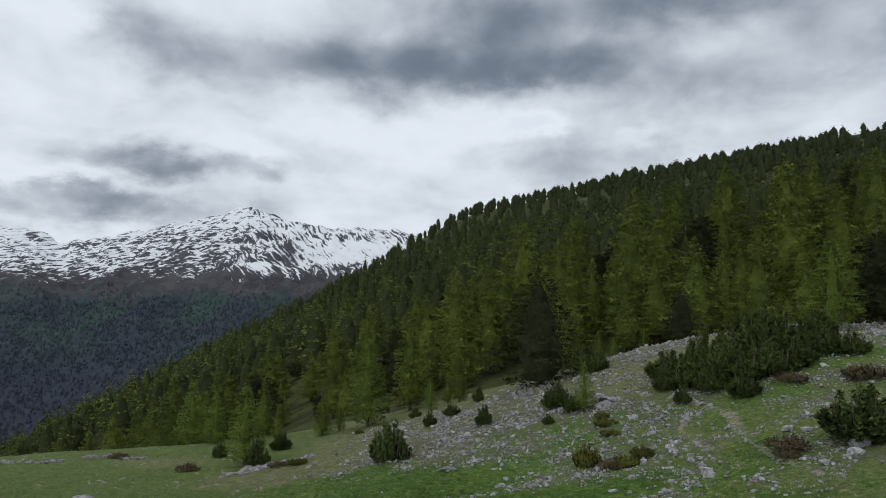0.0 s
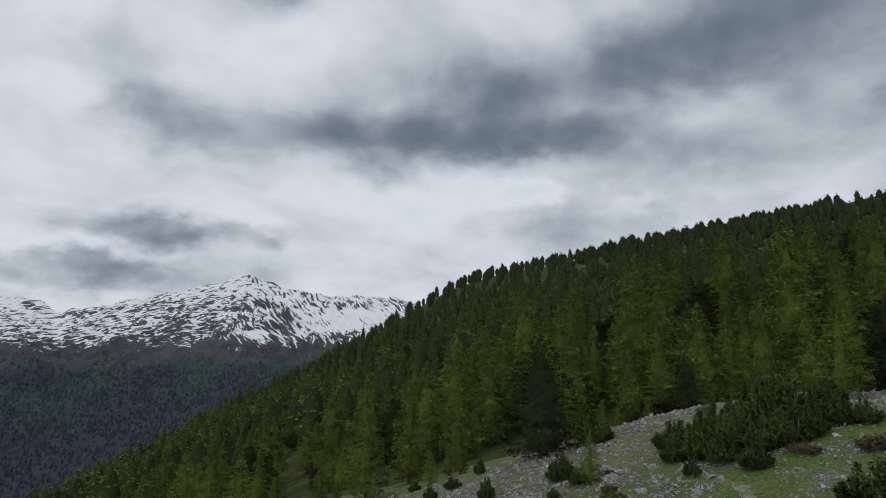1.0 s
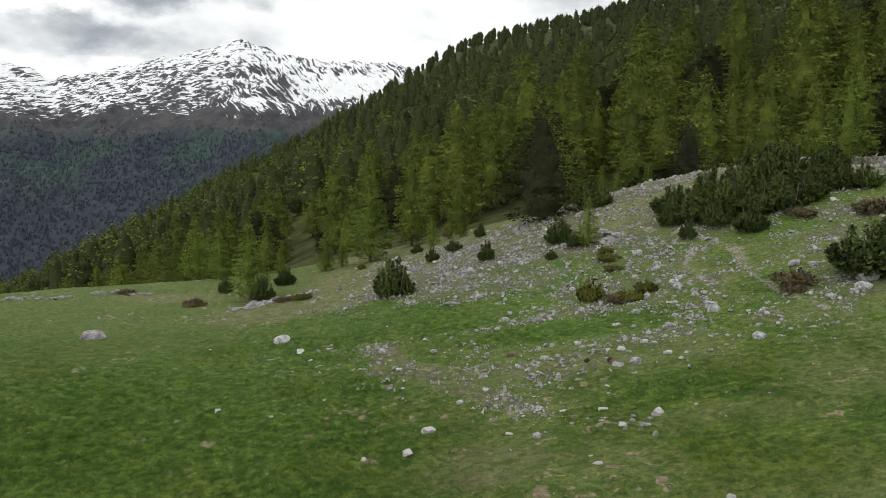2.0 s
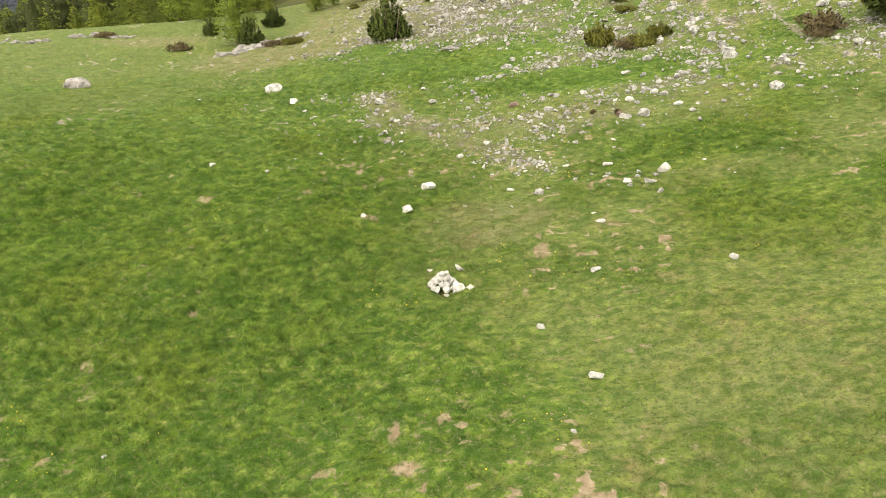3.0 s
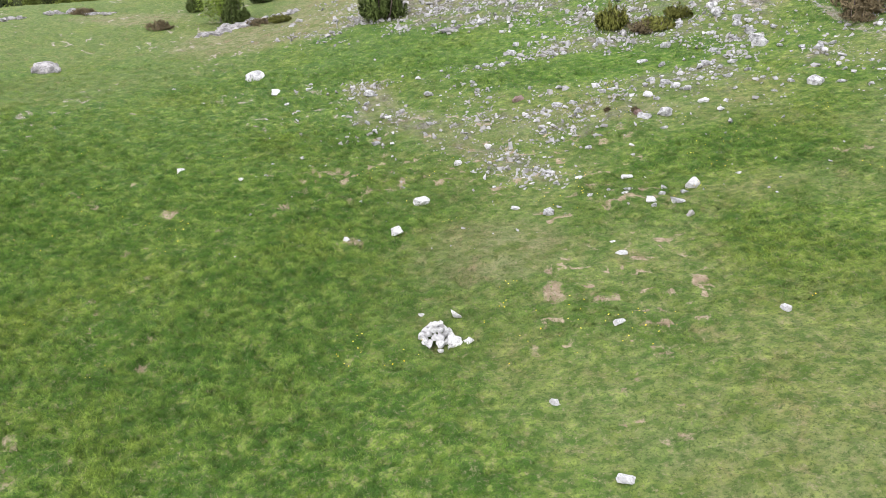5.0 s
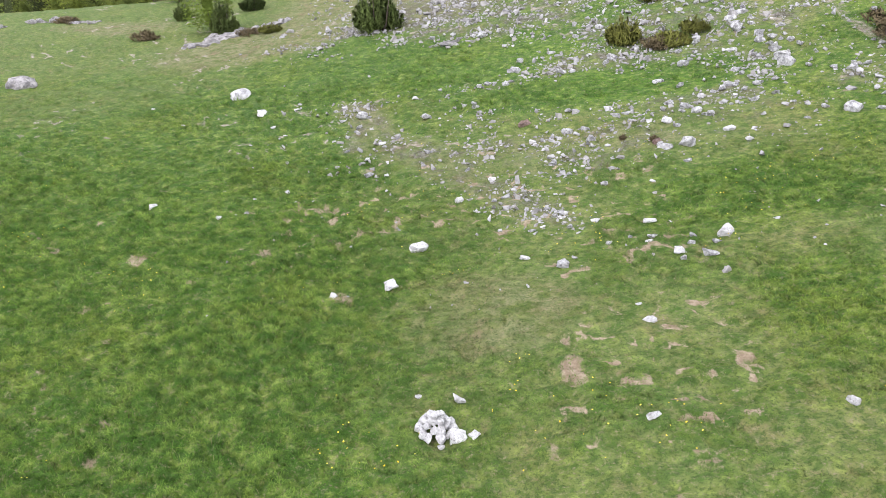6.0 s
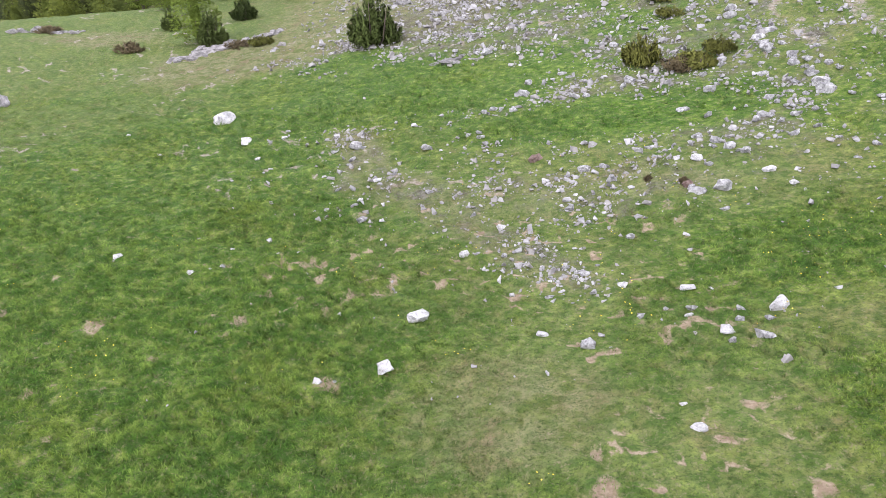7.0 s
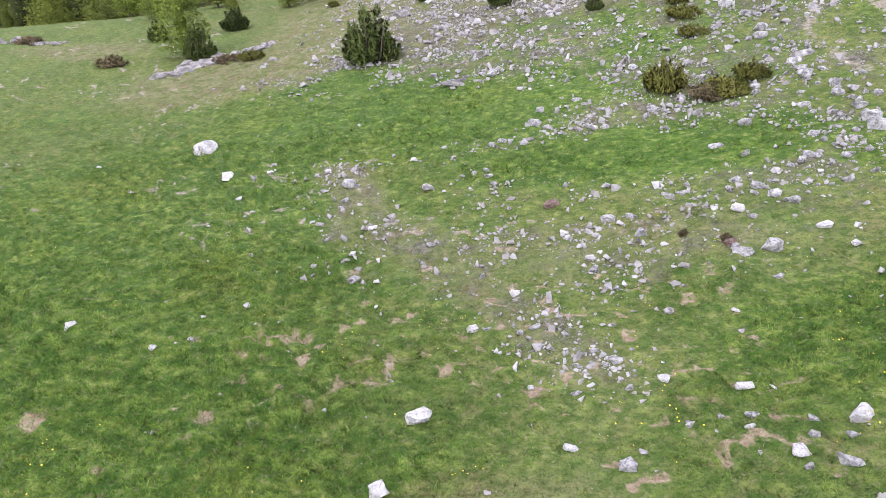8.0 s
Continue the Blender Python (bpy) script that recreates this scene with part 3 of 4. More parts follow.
# ---- trees ----
def sprays(rng, at, out, size, spread, hang, slim=0.2, roll=0.9):
    """A pointed spray of foliage at each place: it leans out and hangs, and its face looks up and out."""
    m = len(at)
    axis = out + spread * rng.normal(size=(m, 3))
    axis[:, 2] -= hang
    axis /= np.linalg.norm(axis, axis=1, keepdims=True)
    face = out * 0.5 + np.array([0, 0, 1.0]) + roll * rng.normal(size=(m, 3))
    side = np.cross(axis, face)
    side /= np.linalg.norm(side, axis=1, keepdims=True) + 1e-9
    s = size[:, None]
    v = np.stack([at - 0.4 * s * axis + slim * s * side, at + 0.6 * s * axis, at - 0.4 * s * axis - slim * s * side], 1)
    return v.reshape(-1, 3), np.arange(3 * m).reshape(-1, 3)


def crown(rng, tall, base, wide, boughs, tufts, size, droop, power, ragged=0.35, slim=0.34, fan=0.42, dome=False):
    """Boughs in a spiral up the stem, each a fan of needle sprays. Gives the mesh, its swell and each bough's tone."""
    s = base + (1 - base) * (np.arange(boughs) + rng.random(boughs)) / boughs
    k = (s - base) / (1 - base)
    s = s * (0.93 if dome else 1.0)
    outline = np.sqrt(np.clip(1 - ((k - 0.42) / 0.60) ** 2, 0.02, 1)) if dome else (1 - k) ** power * (0.5 + 0.5 * np.minimum(1, k * 5))
    reach = wide * np.clip(outline, 0.04, None) * (1 - ragged + 1.5 * ragged * rng.random(boughs))
    turn = np.arange(boughs) * 2.4 + 0.8 * rng.random(boughs)
    count = np.maximum(3, (tufts * (0.25 + reach / wide)).astype(int))
    b = np.repeat(np.arange(boughs), count)
    q = rng.random(len(b)) ** 0.55
    out = np.stack([np.cos(turn), np.sin(turn), np.zeros(boughs)], 1)[b]
    beside = np.stack([-np.sin(turn), np.cos(turn), np.zeros(boughs)], 1)[b]
    off = rng.normal(size=len(b)) * (0.3 + 0.7 * q) * (1.25 - q)
    at = out * (reach[b] * q)[:, None] + beside * (fan * (0.25 + reach[b]) * off)[:, None]
    at[:, 2] = tall * s[b] - droop * reach[b] * (q - 0.45 * q * q) - 0.20 * np.abs(rng.normal(size=len(b))) * size / 0.25
    sway = rng.normal(size=(boughs, 3))[b]
    swell = unit(out * (0.35 + 0.55 * q)[:, None] + beside * (0.3 * off)[:, None] + np.array([0, 0, 0.55]) + 0.38 * sway + 0.08 * rng.normal(size=at.shape))
    v, f = sprays(rng, at, out + 0.5 * beside * off[:, None], size * (0.6 + 0.8 * rng.random(len(b))) * (0.65 + 0.35 * (reach[b] / wide)), 0.5, -0.35 if dome else 0.25, slim, 0.8)
    return v, f, np.repeat(swell, 3, 0), np.repeat(rng.random(boughs)[b], 3)


def unit(v):
    return v / (np.linalg.norm(v, axis=1, keepdims=True) + 1e-9)


def shade_core(rng, tall, base, wide, levels, points, power, ragged=0.25, dome=False):
    """A made-up solid core for the shady inside of a crown: a closed lumpy cone, as triangles."""
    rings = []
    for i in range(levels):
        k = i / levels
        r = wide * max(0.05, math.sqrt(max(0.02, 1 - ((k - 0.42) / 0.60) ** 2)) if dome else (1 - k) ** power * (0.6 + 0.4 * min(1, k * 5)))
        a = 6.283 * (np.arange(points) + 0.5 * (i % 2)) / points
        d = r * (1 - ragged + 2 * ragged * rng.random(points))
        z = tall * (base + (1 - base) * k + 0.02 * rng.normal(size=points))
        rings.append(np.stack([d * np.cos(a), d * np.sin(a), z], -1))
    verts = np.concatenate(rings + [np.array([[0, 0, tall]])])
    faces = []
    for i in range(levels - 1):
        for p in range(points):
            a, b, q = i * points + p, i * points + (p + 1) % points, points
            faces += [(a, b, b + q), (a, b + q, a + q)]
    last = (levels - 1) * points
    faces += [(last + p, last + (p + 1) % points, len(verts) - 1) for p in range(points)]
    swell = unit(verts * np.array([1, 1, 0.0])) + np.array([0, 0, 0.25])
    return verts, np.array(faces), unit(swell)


def stem(tall, thick, sides=7, bend=0.0):
    bm = bmesh.new()
    rings = []
    for h, w in ((-0.03, 1.5), (0.02, 1.1), (0.3, 0.8), (0.65, 0.45), (1.0, 0.06)):
        rings.append([bm.verts.new((thick * w * math.cos(6.283 * i / sides) + bend * tall * h * h, thick * w * math.sin(6.283 * i / sides), tall * h)) for i in range(sides)])
    for a, b in zip(rings, rings[1:]):
        for i in range(sides):
            bm.faces.new((a[i], a[(i + 1) % sides], b[(i + 1) % sides], b[i]))
    bm.faces.new(rings[-1])
    return bm


def limbs_into(bm, rng, tall, base, wide, count):
    """Thin bare boughs from the stem."""
    for i in range(count):
        s = base + (0.9 - base) * i / count
        a, r = i * 2.4 + rng.random(), wide * (1 - s) * 0.8
        p, q = Vector((0, 0, tall * s)), Vector((r * math.cos(a), r * math.sin(a), tall * s - 0.18 * r))
        w = 0.012 * tall * (1.05 - s) * 0.5
        side, rise = (q - p).cross(Vector((0, 0, 1))).normalized() * w, Vector((0, 0, w))
        v = [bm.verts.new(c) for c in (p + side, p + rise, p - side, p - rise, q)]
        for k in range(4):
            bm.faces.new((v[k], v[(k + 1) % 4], v[4]))


def make_tree(name, seed, needles, label, tall=10.0, base=0.06, wide=2.1, boughs=95, tufts=11, size=0.62, droop=0.35, power=0.85, thick=0.14, ragged=0.35, core=0.62, dome=False):
    rng = np.random.default_rng(seed)
    tree = new(name)
    bm = stem(tall, thick, 7, 0.02 * (rng.random() - 0.5))
    limbs_into(bm, rng, tall, max(base, 0.05), wide, 26)
    part("trunk", bm, BARK, tree)
    v, f, out, tone = crown(rng, tall, base, wide, boughs, tufts, size, droop, power, ragged, dome=dome)
    # Solid core added to the crown; bough 1 darkens it as shade.
    inner, g, out_too = shade_core(rng, tall * 0.86, base + 0.05, wide * core, 10, 8, power, 0.3, dome)
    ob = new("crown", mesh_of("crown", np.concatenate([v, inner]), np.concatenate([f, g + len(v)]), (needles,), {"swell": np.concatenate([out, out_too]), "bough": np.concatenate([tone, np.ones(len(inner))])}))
    ob.parent = tree
    return tagged(tree, label, "tree")


def fresh_copy(model, m):
    """A copy at the pose m, whatever size the model itself stands at."""
    k = model.scale
    return copy_thing(model, m @ Matrix.Diagonal((1 / k.x, 1 / k.y, 1 / k.z, 1)))


def stand(tree, x, y, tall, model_tall=10.0, turn=0.0, fat=1.0, sink=0.05):
    s = tall / model_tall
    z = float(ground_height(x, y)) - sink
    return fresh_copy(tree, Matrix.Translation((x, y, z)) @ pose(0, 0, 0, 0, 0, turn) @ Matrix.Diagonal((s * fat, s * fat, s, 1)))


def place_first(tree, x, y, tall, model_tall=10.0, turn=0.0, fat=1.0):
    s = tall / model_tall
    tree.matrix_basis = Matrix.Translation((x, y, float(ground_height(x, y)) - 0.05)) @ pose(0, 0, 0, 0, 0, turn) @ Matrix.Diagonal((s * fat, s * fat, s, 1))


LARCH_LABEL = "fresh green larch with drooping feathery boughs on the slope"
PINE_LABEL = "dark green stone pine with dense crown on the slope"
larches = [make_tree("larch_tree", 11 + i, LARCH, LARCH_LABEL, base=0.07, wide=2.5 + 0.2 * i, boughs=(150, 135, 160, 140)[i], tufts=38, size=0.24, droop=(0.22, 0.05, 0.30, 0.12)[i], power=(0.62, 0.74, 0.55, 0.80)[i], ragged=0.30, core=0.42) for i in range(4)]
pines = [make_tree("stone_pine", 31 + i, PINE, PINE_LABEL, base=(0.02, 0.08)[i], wide=(4.5, 2.3)[i], boughs=90, tufts=78, size=0.24, droop=(0.0, -0.1)[i], power=(0.62, 0.45)[i], thick=0.17, ragged=0.34, core=0.42, dome=i == 1) for i in range(2)]
young = make_tree("young_larch", 41, YOUNG_LARCH, "bright green young larch on the open slope", wide=3.0, boughs=130, tufts=48, size=0.23, droop=0.05, power=0.74, ragged=0.26, core=0.2)

# the trees that stand out, by the plan: model, x, y, height
SINGLE_TREES = (
    (young, -6.5, 62.5, 8.2), (young, -13.5, 49.2, 5.8), (young, -19.6, 62.5, 4.6), (larches[2], -10.2, 61.5, 3.4), (young, -1.1, 62.5, 2.8),
    (pines[0], 7.3, 54.0, 8.9), (young, 8.3, 41.2, 2.9), (larches[0], 1.4, 63.5, 4.0), (young, 26.1, 47.4, 6.8), (pines[1], 29.9, 48.5, 7.0),
    (pines[0], 20.1, 60.5, 4.6), (young, 17.0, 61.0, 1.9), (young, 14.7, 62.0, 1.7), (young, -9.0, 63.0, 2.2), (larches[3], 0.4, 66.0, 2.6), (larches[1], -14.3, 62.5, 2.6),
    (larches[0], -3.2, 69.0, 9.5), (larches[3], -16.6, 67.0, 5.5), (young, -23.5, 68.0, 6.4),
    (larches[2], 21.8, 84.0, 14.4), (larches[0], 40.8, 86.0, 18.4), (larches[1], 26.9, 80.0, 11.5), (larches[3], 14.5, 92.0, 12.8), (larches[0], 47.0, 78.0, 10.9), (larches[2], 5.3, 84.0, 9.7), (larches[3], 18.0, 88.0, 10.0), (larches[1], 35.2, 90.0, 10.7), (larches[2], 49.6, 92.0, 11.9), (pines[1], 24.4, 74.0, 6.0), (larches[0], -3.6, 88.0, 9.9), (larches[3], -12.8, 84.0, 6.3), (larches[1], 1.3, 72.0, 4.1))
rng = np.random.default_rng(5)
used = set()
taken = []
for model, x, y, tall in SINGLE_TREES:
    if model.name in used:
        stand(model, x, y, tall, turn=rng.random() * 360, fat=1.12)
    else:
        place_first(model, x, y, tall, turn=rng.random() * 360, fat=1.12)
        used.add(model.name)
    taken.append((x, y, 1.2))

# the nearer wood: separate trees
spots = []
for _ in range(20000):
    u, y = rng.uniform(-0.72, 0.72), 60 + 160 * rng.random() ** 0.8
    x = u * (y + 6)
    if y < 77 + 4 * float(fbm(x, 0.0, 9, 2, 7)) - (12 if x > 9 else 0) or (x < -22 and y < 84):
        continue
    gap = 4.5 + 2.2 * rng.random() + 0.016 * (y - 60)
    if all((x - a) ** 2 + (y - b) ** 2 > gap * gap for a, b in spots) and all((x - a) ** 2 + (y - b) ** 2 > 6.0 for a, b, c in taken):
        spots.append((x, y))
spots.sort(key=lambda s: s[1])
near_wood, rest_wood = spots[:140], spots[140:]
for x, y in near_wood:
    tall = rng.uniform(5.5, 11.5) + 5.0 * float(step(72, 105, y)) * float(step(-20, 20, x))
    tall *= 0.55 if rng.random() < 0.16 else 1.0
    pine_here = rng.random() < 0.10 + 0.22 * float(step(18, 32, x))
    model = pines[1] if pine_here else larches[rng.integers(4)]
    made = stand(model, x, y, tall * (0.8 if pine_here else 1.0), turn=rng.random() * 360, fat=rng.uniform(1.1, 1.45))
    tagged(made, group="wood on the slope")


# the farther wood: nobody could count it
def build_forest():
    rng = np.random.default_rng(77)
    forms = []
    for i in range(18):
        larch, close = i % 9 < 6, i < 9
        power = rng.uniform(0.50, 0.75) if larch else rng.uniform(0.32, 0.42)
        # Added solid core; its bough of -1 paints the shade inside.
        v, f, p = shade_core(rng, 8.6, 0.06, rng.uniform(1.4, 1.7) if larch else rng.uniform(1.2, 1.5), 6, 6, power, 0.3, not larch)
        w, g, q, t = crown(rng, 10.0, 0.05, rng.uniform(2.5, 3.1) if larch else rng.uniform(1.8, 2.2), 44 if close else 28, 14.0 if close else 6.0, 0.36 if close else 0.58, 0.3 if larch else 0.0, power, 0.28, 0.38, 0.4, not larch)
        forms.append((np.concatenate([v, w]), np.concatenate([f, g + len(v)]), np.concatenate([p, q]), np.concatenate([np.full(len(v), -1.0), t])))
    spots = list(rest_wood)
    y0 = max(s[1] for s in near_wood)
    tries = 15000
    y = y0 + (690 - y0) * rng.random(tries) ** 0.75
    x = rng.uniform(-0.85, 0.72, tries) * y
    cell, keep = {}, []
    for a, b in zip(x, y):
        g = 7.0 + 0.0045 * (b - 100)
        key = (int(a // 9), int(b // 9))
        if all((a - c) ** 2 + (b - d) ** 2 > g * g for i in (-1, 0, 1) for j in (-1, 0, 1) for c, d in cell.get((key[0] + i, key[1] + j), ())):
            cell.setdefault(key, []).append((a, b))
            keep.append((a, b))
    spots = np.array(spots + keep)
    z = ground_height(spots[:, 0], spots[:, 1])
    verts, faces, dark, tone, swell, bough, total = [], [], [], [], [], [], 0
    for (a, b), h in zip(spots, z):
        u = a / b
        chance = 0.10 + 0.35 * float(step(120, 320, b)) + 0.5 * float(step(280, 480, b)) * float(step(-0.2, -0.05, u)) + 0.2 * float(fbm(a, b, 60, 2, 12)) + 0.45 * float(step(0.1, 0.35, u)) * float(step(140, 240, b))
        is_pine = rng.random() < chance
        if u > 0.535 and b > 470 + 90 * float(fbm(a, b, 40, 2, 19)):
            continue
        v, f, p, t = forms[(rng.integers(6, 9) if is_pine else rng.integers(0, 6)) + (0 if b < 290 else 9)]
        tall = rng.uniform(7.5, 14.5) * (0.75 if is_pine else 1.0) * (1 + 0.35 * float(step(280, 400, b)) * float(step(0.1, 0.3, u)))
        s, c, k = math.sin(tall * 99), math.cos(tall * 99), tall / 10 * rng.uniform(1.1, 1.45)
        verts.append(np.stack([(v[:, 0] * c - v[:, 1] * s) * k + a, (v[:, 0] * s + v[:, 1] * c) * k + b, v[:, 2] * tall / 10 + h], -1))
        swell.append(np.stack([p[:, 0] * c - p[:, 1] * s, p[:, 0] * s + p[:, 1] * c, p[:, 2]], -1))
        faces.append(f + total)
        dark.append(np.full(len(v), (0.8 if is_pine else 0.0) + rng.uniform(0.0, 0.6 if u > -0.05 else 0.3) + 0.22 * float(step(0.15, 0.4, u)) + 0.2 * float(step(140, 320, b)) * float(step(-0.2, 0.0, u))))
        tone.append(np.full(len(v), rng.random()))
        bough.append(t)
        total += len(v)
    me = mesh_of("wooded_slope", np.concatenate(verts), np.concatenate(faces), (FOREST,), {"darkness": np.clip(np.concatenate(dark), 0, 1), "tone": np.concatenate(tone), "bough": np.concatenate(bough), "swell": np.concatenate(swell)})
    return tagged(new("wooded_slope", me), "dense larch and pine wood covering the slope up to its crest", "forest", kind="stuff")


build_forest()


# the conifers on the far side of the valley
def build_valley_wood(count):
    rng = np.random.default_rng(15)
    y = rng.uniform(2050, 3250, count * 3)
    x = rng.uniform(-0.66, 0.0, count * 3) * y
    z = ground_height(x, y, False)
    keep = z + 90 * fbm(x, y, 160, 4, 16) < rng.uniform(20, 120, len(x))
    x, y, z = x[keep][:count], y[keep][:count], z[keep][:count]
    n = len(x)
    tall, wide, turn = rng.uniform(7, 13, n), rng.uniform(3.5, 5.5, n), rng.random(n) * 6.283
    v = [np.stack([x, y, z + tall], -1)]
    for i in range(5):
        v.append(np.stack([x + wide * np.cos(turn + 1.2566 * i), y + wide * np.sin(turn + 1.2566 * i), z - 1.0], -1))
    v = np.stack(v, 1).reshape(-1, 3)
    base = (np.arange(n) * 6)[:, None, None]
    f = base + np.array([(0, 1 + i, 1 + (i + 1) % 5) for i in range(5)])
    # These trees share the mountain's blue, painted-in haze.
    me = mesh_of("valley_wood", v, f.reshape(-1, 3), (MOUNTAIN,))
    return tagged(new("valley_wood", me), "dark conifer wood on the far side of the valley", "forest", kind="stuff")


build_valley_wood(8000)

# ---- stones ----
def rock_bmesh(rng, points=22, flat=0.62, long=1.3, square=0.75):
    """An angular broken stone about one metre wide, resting on z = 0."""
    bm = bmesh.new()
    p = rng.normal(size=(points, 3))
    p /= np.linalg.norm(p, axis=1, keepdims=True)
    p = np.sign(p) * np.abs(p) ** square * (0.8 + 0.35 * rng.random((points, 1)))
    p *= np.array([0.5, 0.5 / long, 0.5 * flat])
    p[:, 2] += 0.5 * flat * 0.55
    p[:, 2] = np.maximum(p[:, 2], -0.12)
    for c in p:
        bm.verts.new(c)
    made = bmesh.ops.convex_hull(bm, input=bm.verts)
    loose = [v for v in bm.verts if not v.link_faces]
    bmesh.ops.delete(bm, geom=loose, context="VERTS")
    return bm


def rock_mesh(name, seed, mat, **form):
    rng = np.random.default_rng(seed)
    bm = rock_bmesh(rng, **form)
    bmesh.ops.subdivide_edges(bm, edges=bm.edges[:], cuts=2, use_grid_fill=True)
    bmesh.ops.triangulate(bm, faces=bm.faces[:])
    for v in bm.verts:
        d = noise.noise_vector(v.co * 3.2 + Vector((seed, 0, 0))) * 0.07 + noise.noise_vector(v.co * 9.0 + Vector((0, seed, 0))) * 0.028
        v.co += Vector((d.x, d.y, d.z * 0.7))
    me = bpy.data.meshes.new(name)
    bm.to_mesh(me)
    bm.free()
    me.materials.append(mat)
    return me


WHITE_MESHES = [rock_mesh("stone", 100 + i, WHITE_STONE, points=22, flat=0.55 + 0.1 * (i % 4), long=1.1 + 0.2 * (i % 5)) for i in range(6)]
ROUND_MESHES = [rock_mesh("stone", 160 + i, CAIRN_STONE, points=15, flat=0.75, long=1.1 + 0.1 * i) for i in range(5)]
GREY_MESHES = [rock_mesh("stone", 120 + i, GREY_STONE, points=16, flat=0.5 + 0.11 * (i % 4), long=1.05 + 0.22 * (i % 5)) for i in range(8)]
RED_MESHES = [rock_mesh("stone", 140, RED_STONE, points=22, flat=0.7)]
stone_rng = np.random.default_rng(9)


def lay_stone(meshes, x, y, wide, label, group="", sink=0.08, flat=1.0):
    ob = new("stone", meshes[stone_rng.integers(len(meshes))])
    k = wide * stone_rng.uniform(0.95, 1.1)
    z = float(ground_height(x, y)) - sink * wide
    ob.matrix_basis = Matrix.Translation((x, y, z)) @ pose(0, 0, 0, stone_rng.uniform(-14, 14), stone_rng.uniform(-14, 14), stone_rng.uniform(-40, 40)) @ Matrix.Diagonal((k, k, k * flat * stone_rng.uniform(0.8, 1.1), 1))
    return tagged(ob, label, "stone", group)


# x, y and width of the stones that lie alone
PALE_STONES = (
    (-0.40, 18.74, 0.46), (-0.91, 17.32, 0.32), (-7.40, 22.13, 0.33), (-5.46, 21.19, 0.18), (-6.09, 29.49, 0.44), (-4.90, 29.52, 0.22), (-4.52, 26.48, 0.22),
    (-4.86, 26.94, 0.18), (-5.39, 27.79, 0.20), (-8.76, 28.97, 0.19), (-10.50, 31.00, 0.25), (-1.66, 25.48, 0.27), (-1.99, 24.22, 0.20), (-1.39, 22.94, 0.16),
    (1.39, 22.13, 0.29), (0.53, 20.99, 0.25), (2.79, 20.72, 0.12), (5.97, 20.21, 0.14), (3.43, 19.07, 0.24), (4.47, 18.62, 0.28), (4.87, 18.59, 0.16))
PALE_STONES_BELOW = (
    (5.78, 17.79, 0.42), (4.71, 17.21, 0.26), (1.77, 17.74, 0.23), (1.39, 19.24, 0.13), (2.30, 19.10, 0.16), (5.01, 20.59, 0.20), (7.58, 23.01, 0.35),
    (6.29, 24.16, 0.31), (7.81, 22.23, 0.25), (4.26, 17.78, 0.19), (2.47, 9.28, 0.31), (1.76, 10.88, 0.16), (5.72, 12.51, 0.21), (3.05, 12.60, 0.25), (1.87, 7.89, 0.10),
    (-5.44, 8.67, 0.10), (3.62, 15.05, 0.22), (3.55, 15.6, 0.15))
GREY_STONES = (
    (-0.35, 27.48, 0.38), (-1.89, 23.08, 0.31), (2.98, 22.63, 0.31), (3.31, 21.99, 0.19), (0.78, 20.92, 0.18), (1.61, 20.84, 0.31), (1.34, 20.69, 0.16), (2.12, 20.56, 0.22),
    (3.95, 20.80, 0.25), (4.40, 18.08, 0.25), (3.95, 18.03, 0.16), (5.15, 17.82, 0.20), (5.02, 17.51, 0.21), (5.48, 17.43, 0.20), (5.18, 16.92, 0.38), (4.69, 16.93, 0.17),
    (2.48, 17.30, 0.33), (3.54, 18.04, 0.25), (2.05, 18.93, 0.18), (2.86, 18.93, 0.17), (6.07, 21.46, 0.27), (6.33, 22.43, 0.48), (5.78, 22.45, 0.47), (4.12, 23.66, 0.39),
    (3.63, 24.57, 0.46), (4.13, 24.47, 0.28), (1.55, 25.69, 0.15), (6.45, 23.80, 0.26), (7.05, 25.14, 0.33), (6.45, 25.18, 0.30), (6.68, 25.51, 0.36))
GREY_STONES_ABOVE = (
    (6.88, 27.56, 0.43), (7.83, 28.34, 0.61), (2.32, 29.46, 0.45), (1.14, 27.98, 0.25), (1.75, 35.82, 0.49), (3.35, 42.58, 0.71), (2.98, 31.81, 0.35), (2.71, 30.91, 0.48),
    (1.70, 29.98, 0.36), (4.17, 32.34, 0.40), (4.21, 30.04, 0.50), (6.04, 30.47, 0.48), (6.19, 33.81, 0.43), (8.93, 30.72, 0.43), (10.40, 34.60, 0.67), (10.44, 31.87, 0.69),
    (10.43, 31.23, 0.56), (10.88, 32.21, 0.58), (10.58, 27.53, 0.59), (10.66, 28.28, 0.54), (10.93, 29.19, 0.49), (8.65, 26.22, 0.45), (9.54, 28.95, 0.47), (10.49, 29.17, 0.45),
    (9.10, 27.17, 0.41), (9.30, 25.84, 0.33), (8.82, 24.78, 0.37), (5.45, 25.38, 0.33), (7.21, 24.60, 0.35), (-2.52, 28.08, 0.49))
GREY_STONES_BY_TRAIL = (
    (10.61, 22.98, 0.74), (10.49, 27.0, 0.86), (15.55, 25.80, 1.06), (14.31, 25.56, 0.70), (15.23, 30.58, 0.92), (10.38, 36.02, 0.65), (10.14, 37.35, 0.80), (10.20, 34.0, 0.57),
    (9.95, 41.13, 1.1), (9.52, 42.94, 1.0), (10.29, 30.6, 0.8), (10.76, 29.8, 0.75), (16.37, 26.95, 1.25), (11.78, 25.60, 0.46), (15.9, 30.16, 0.81))
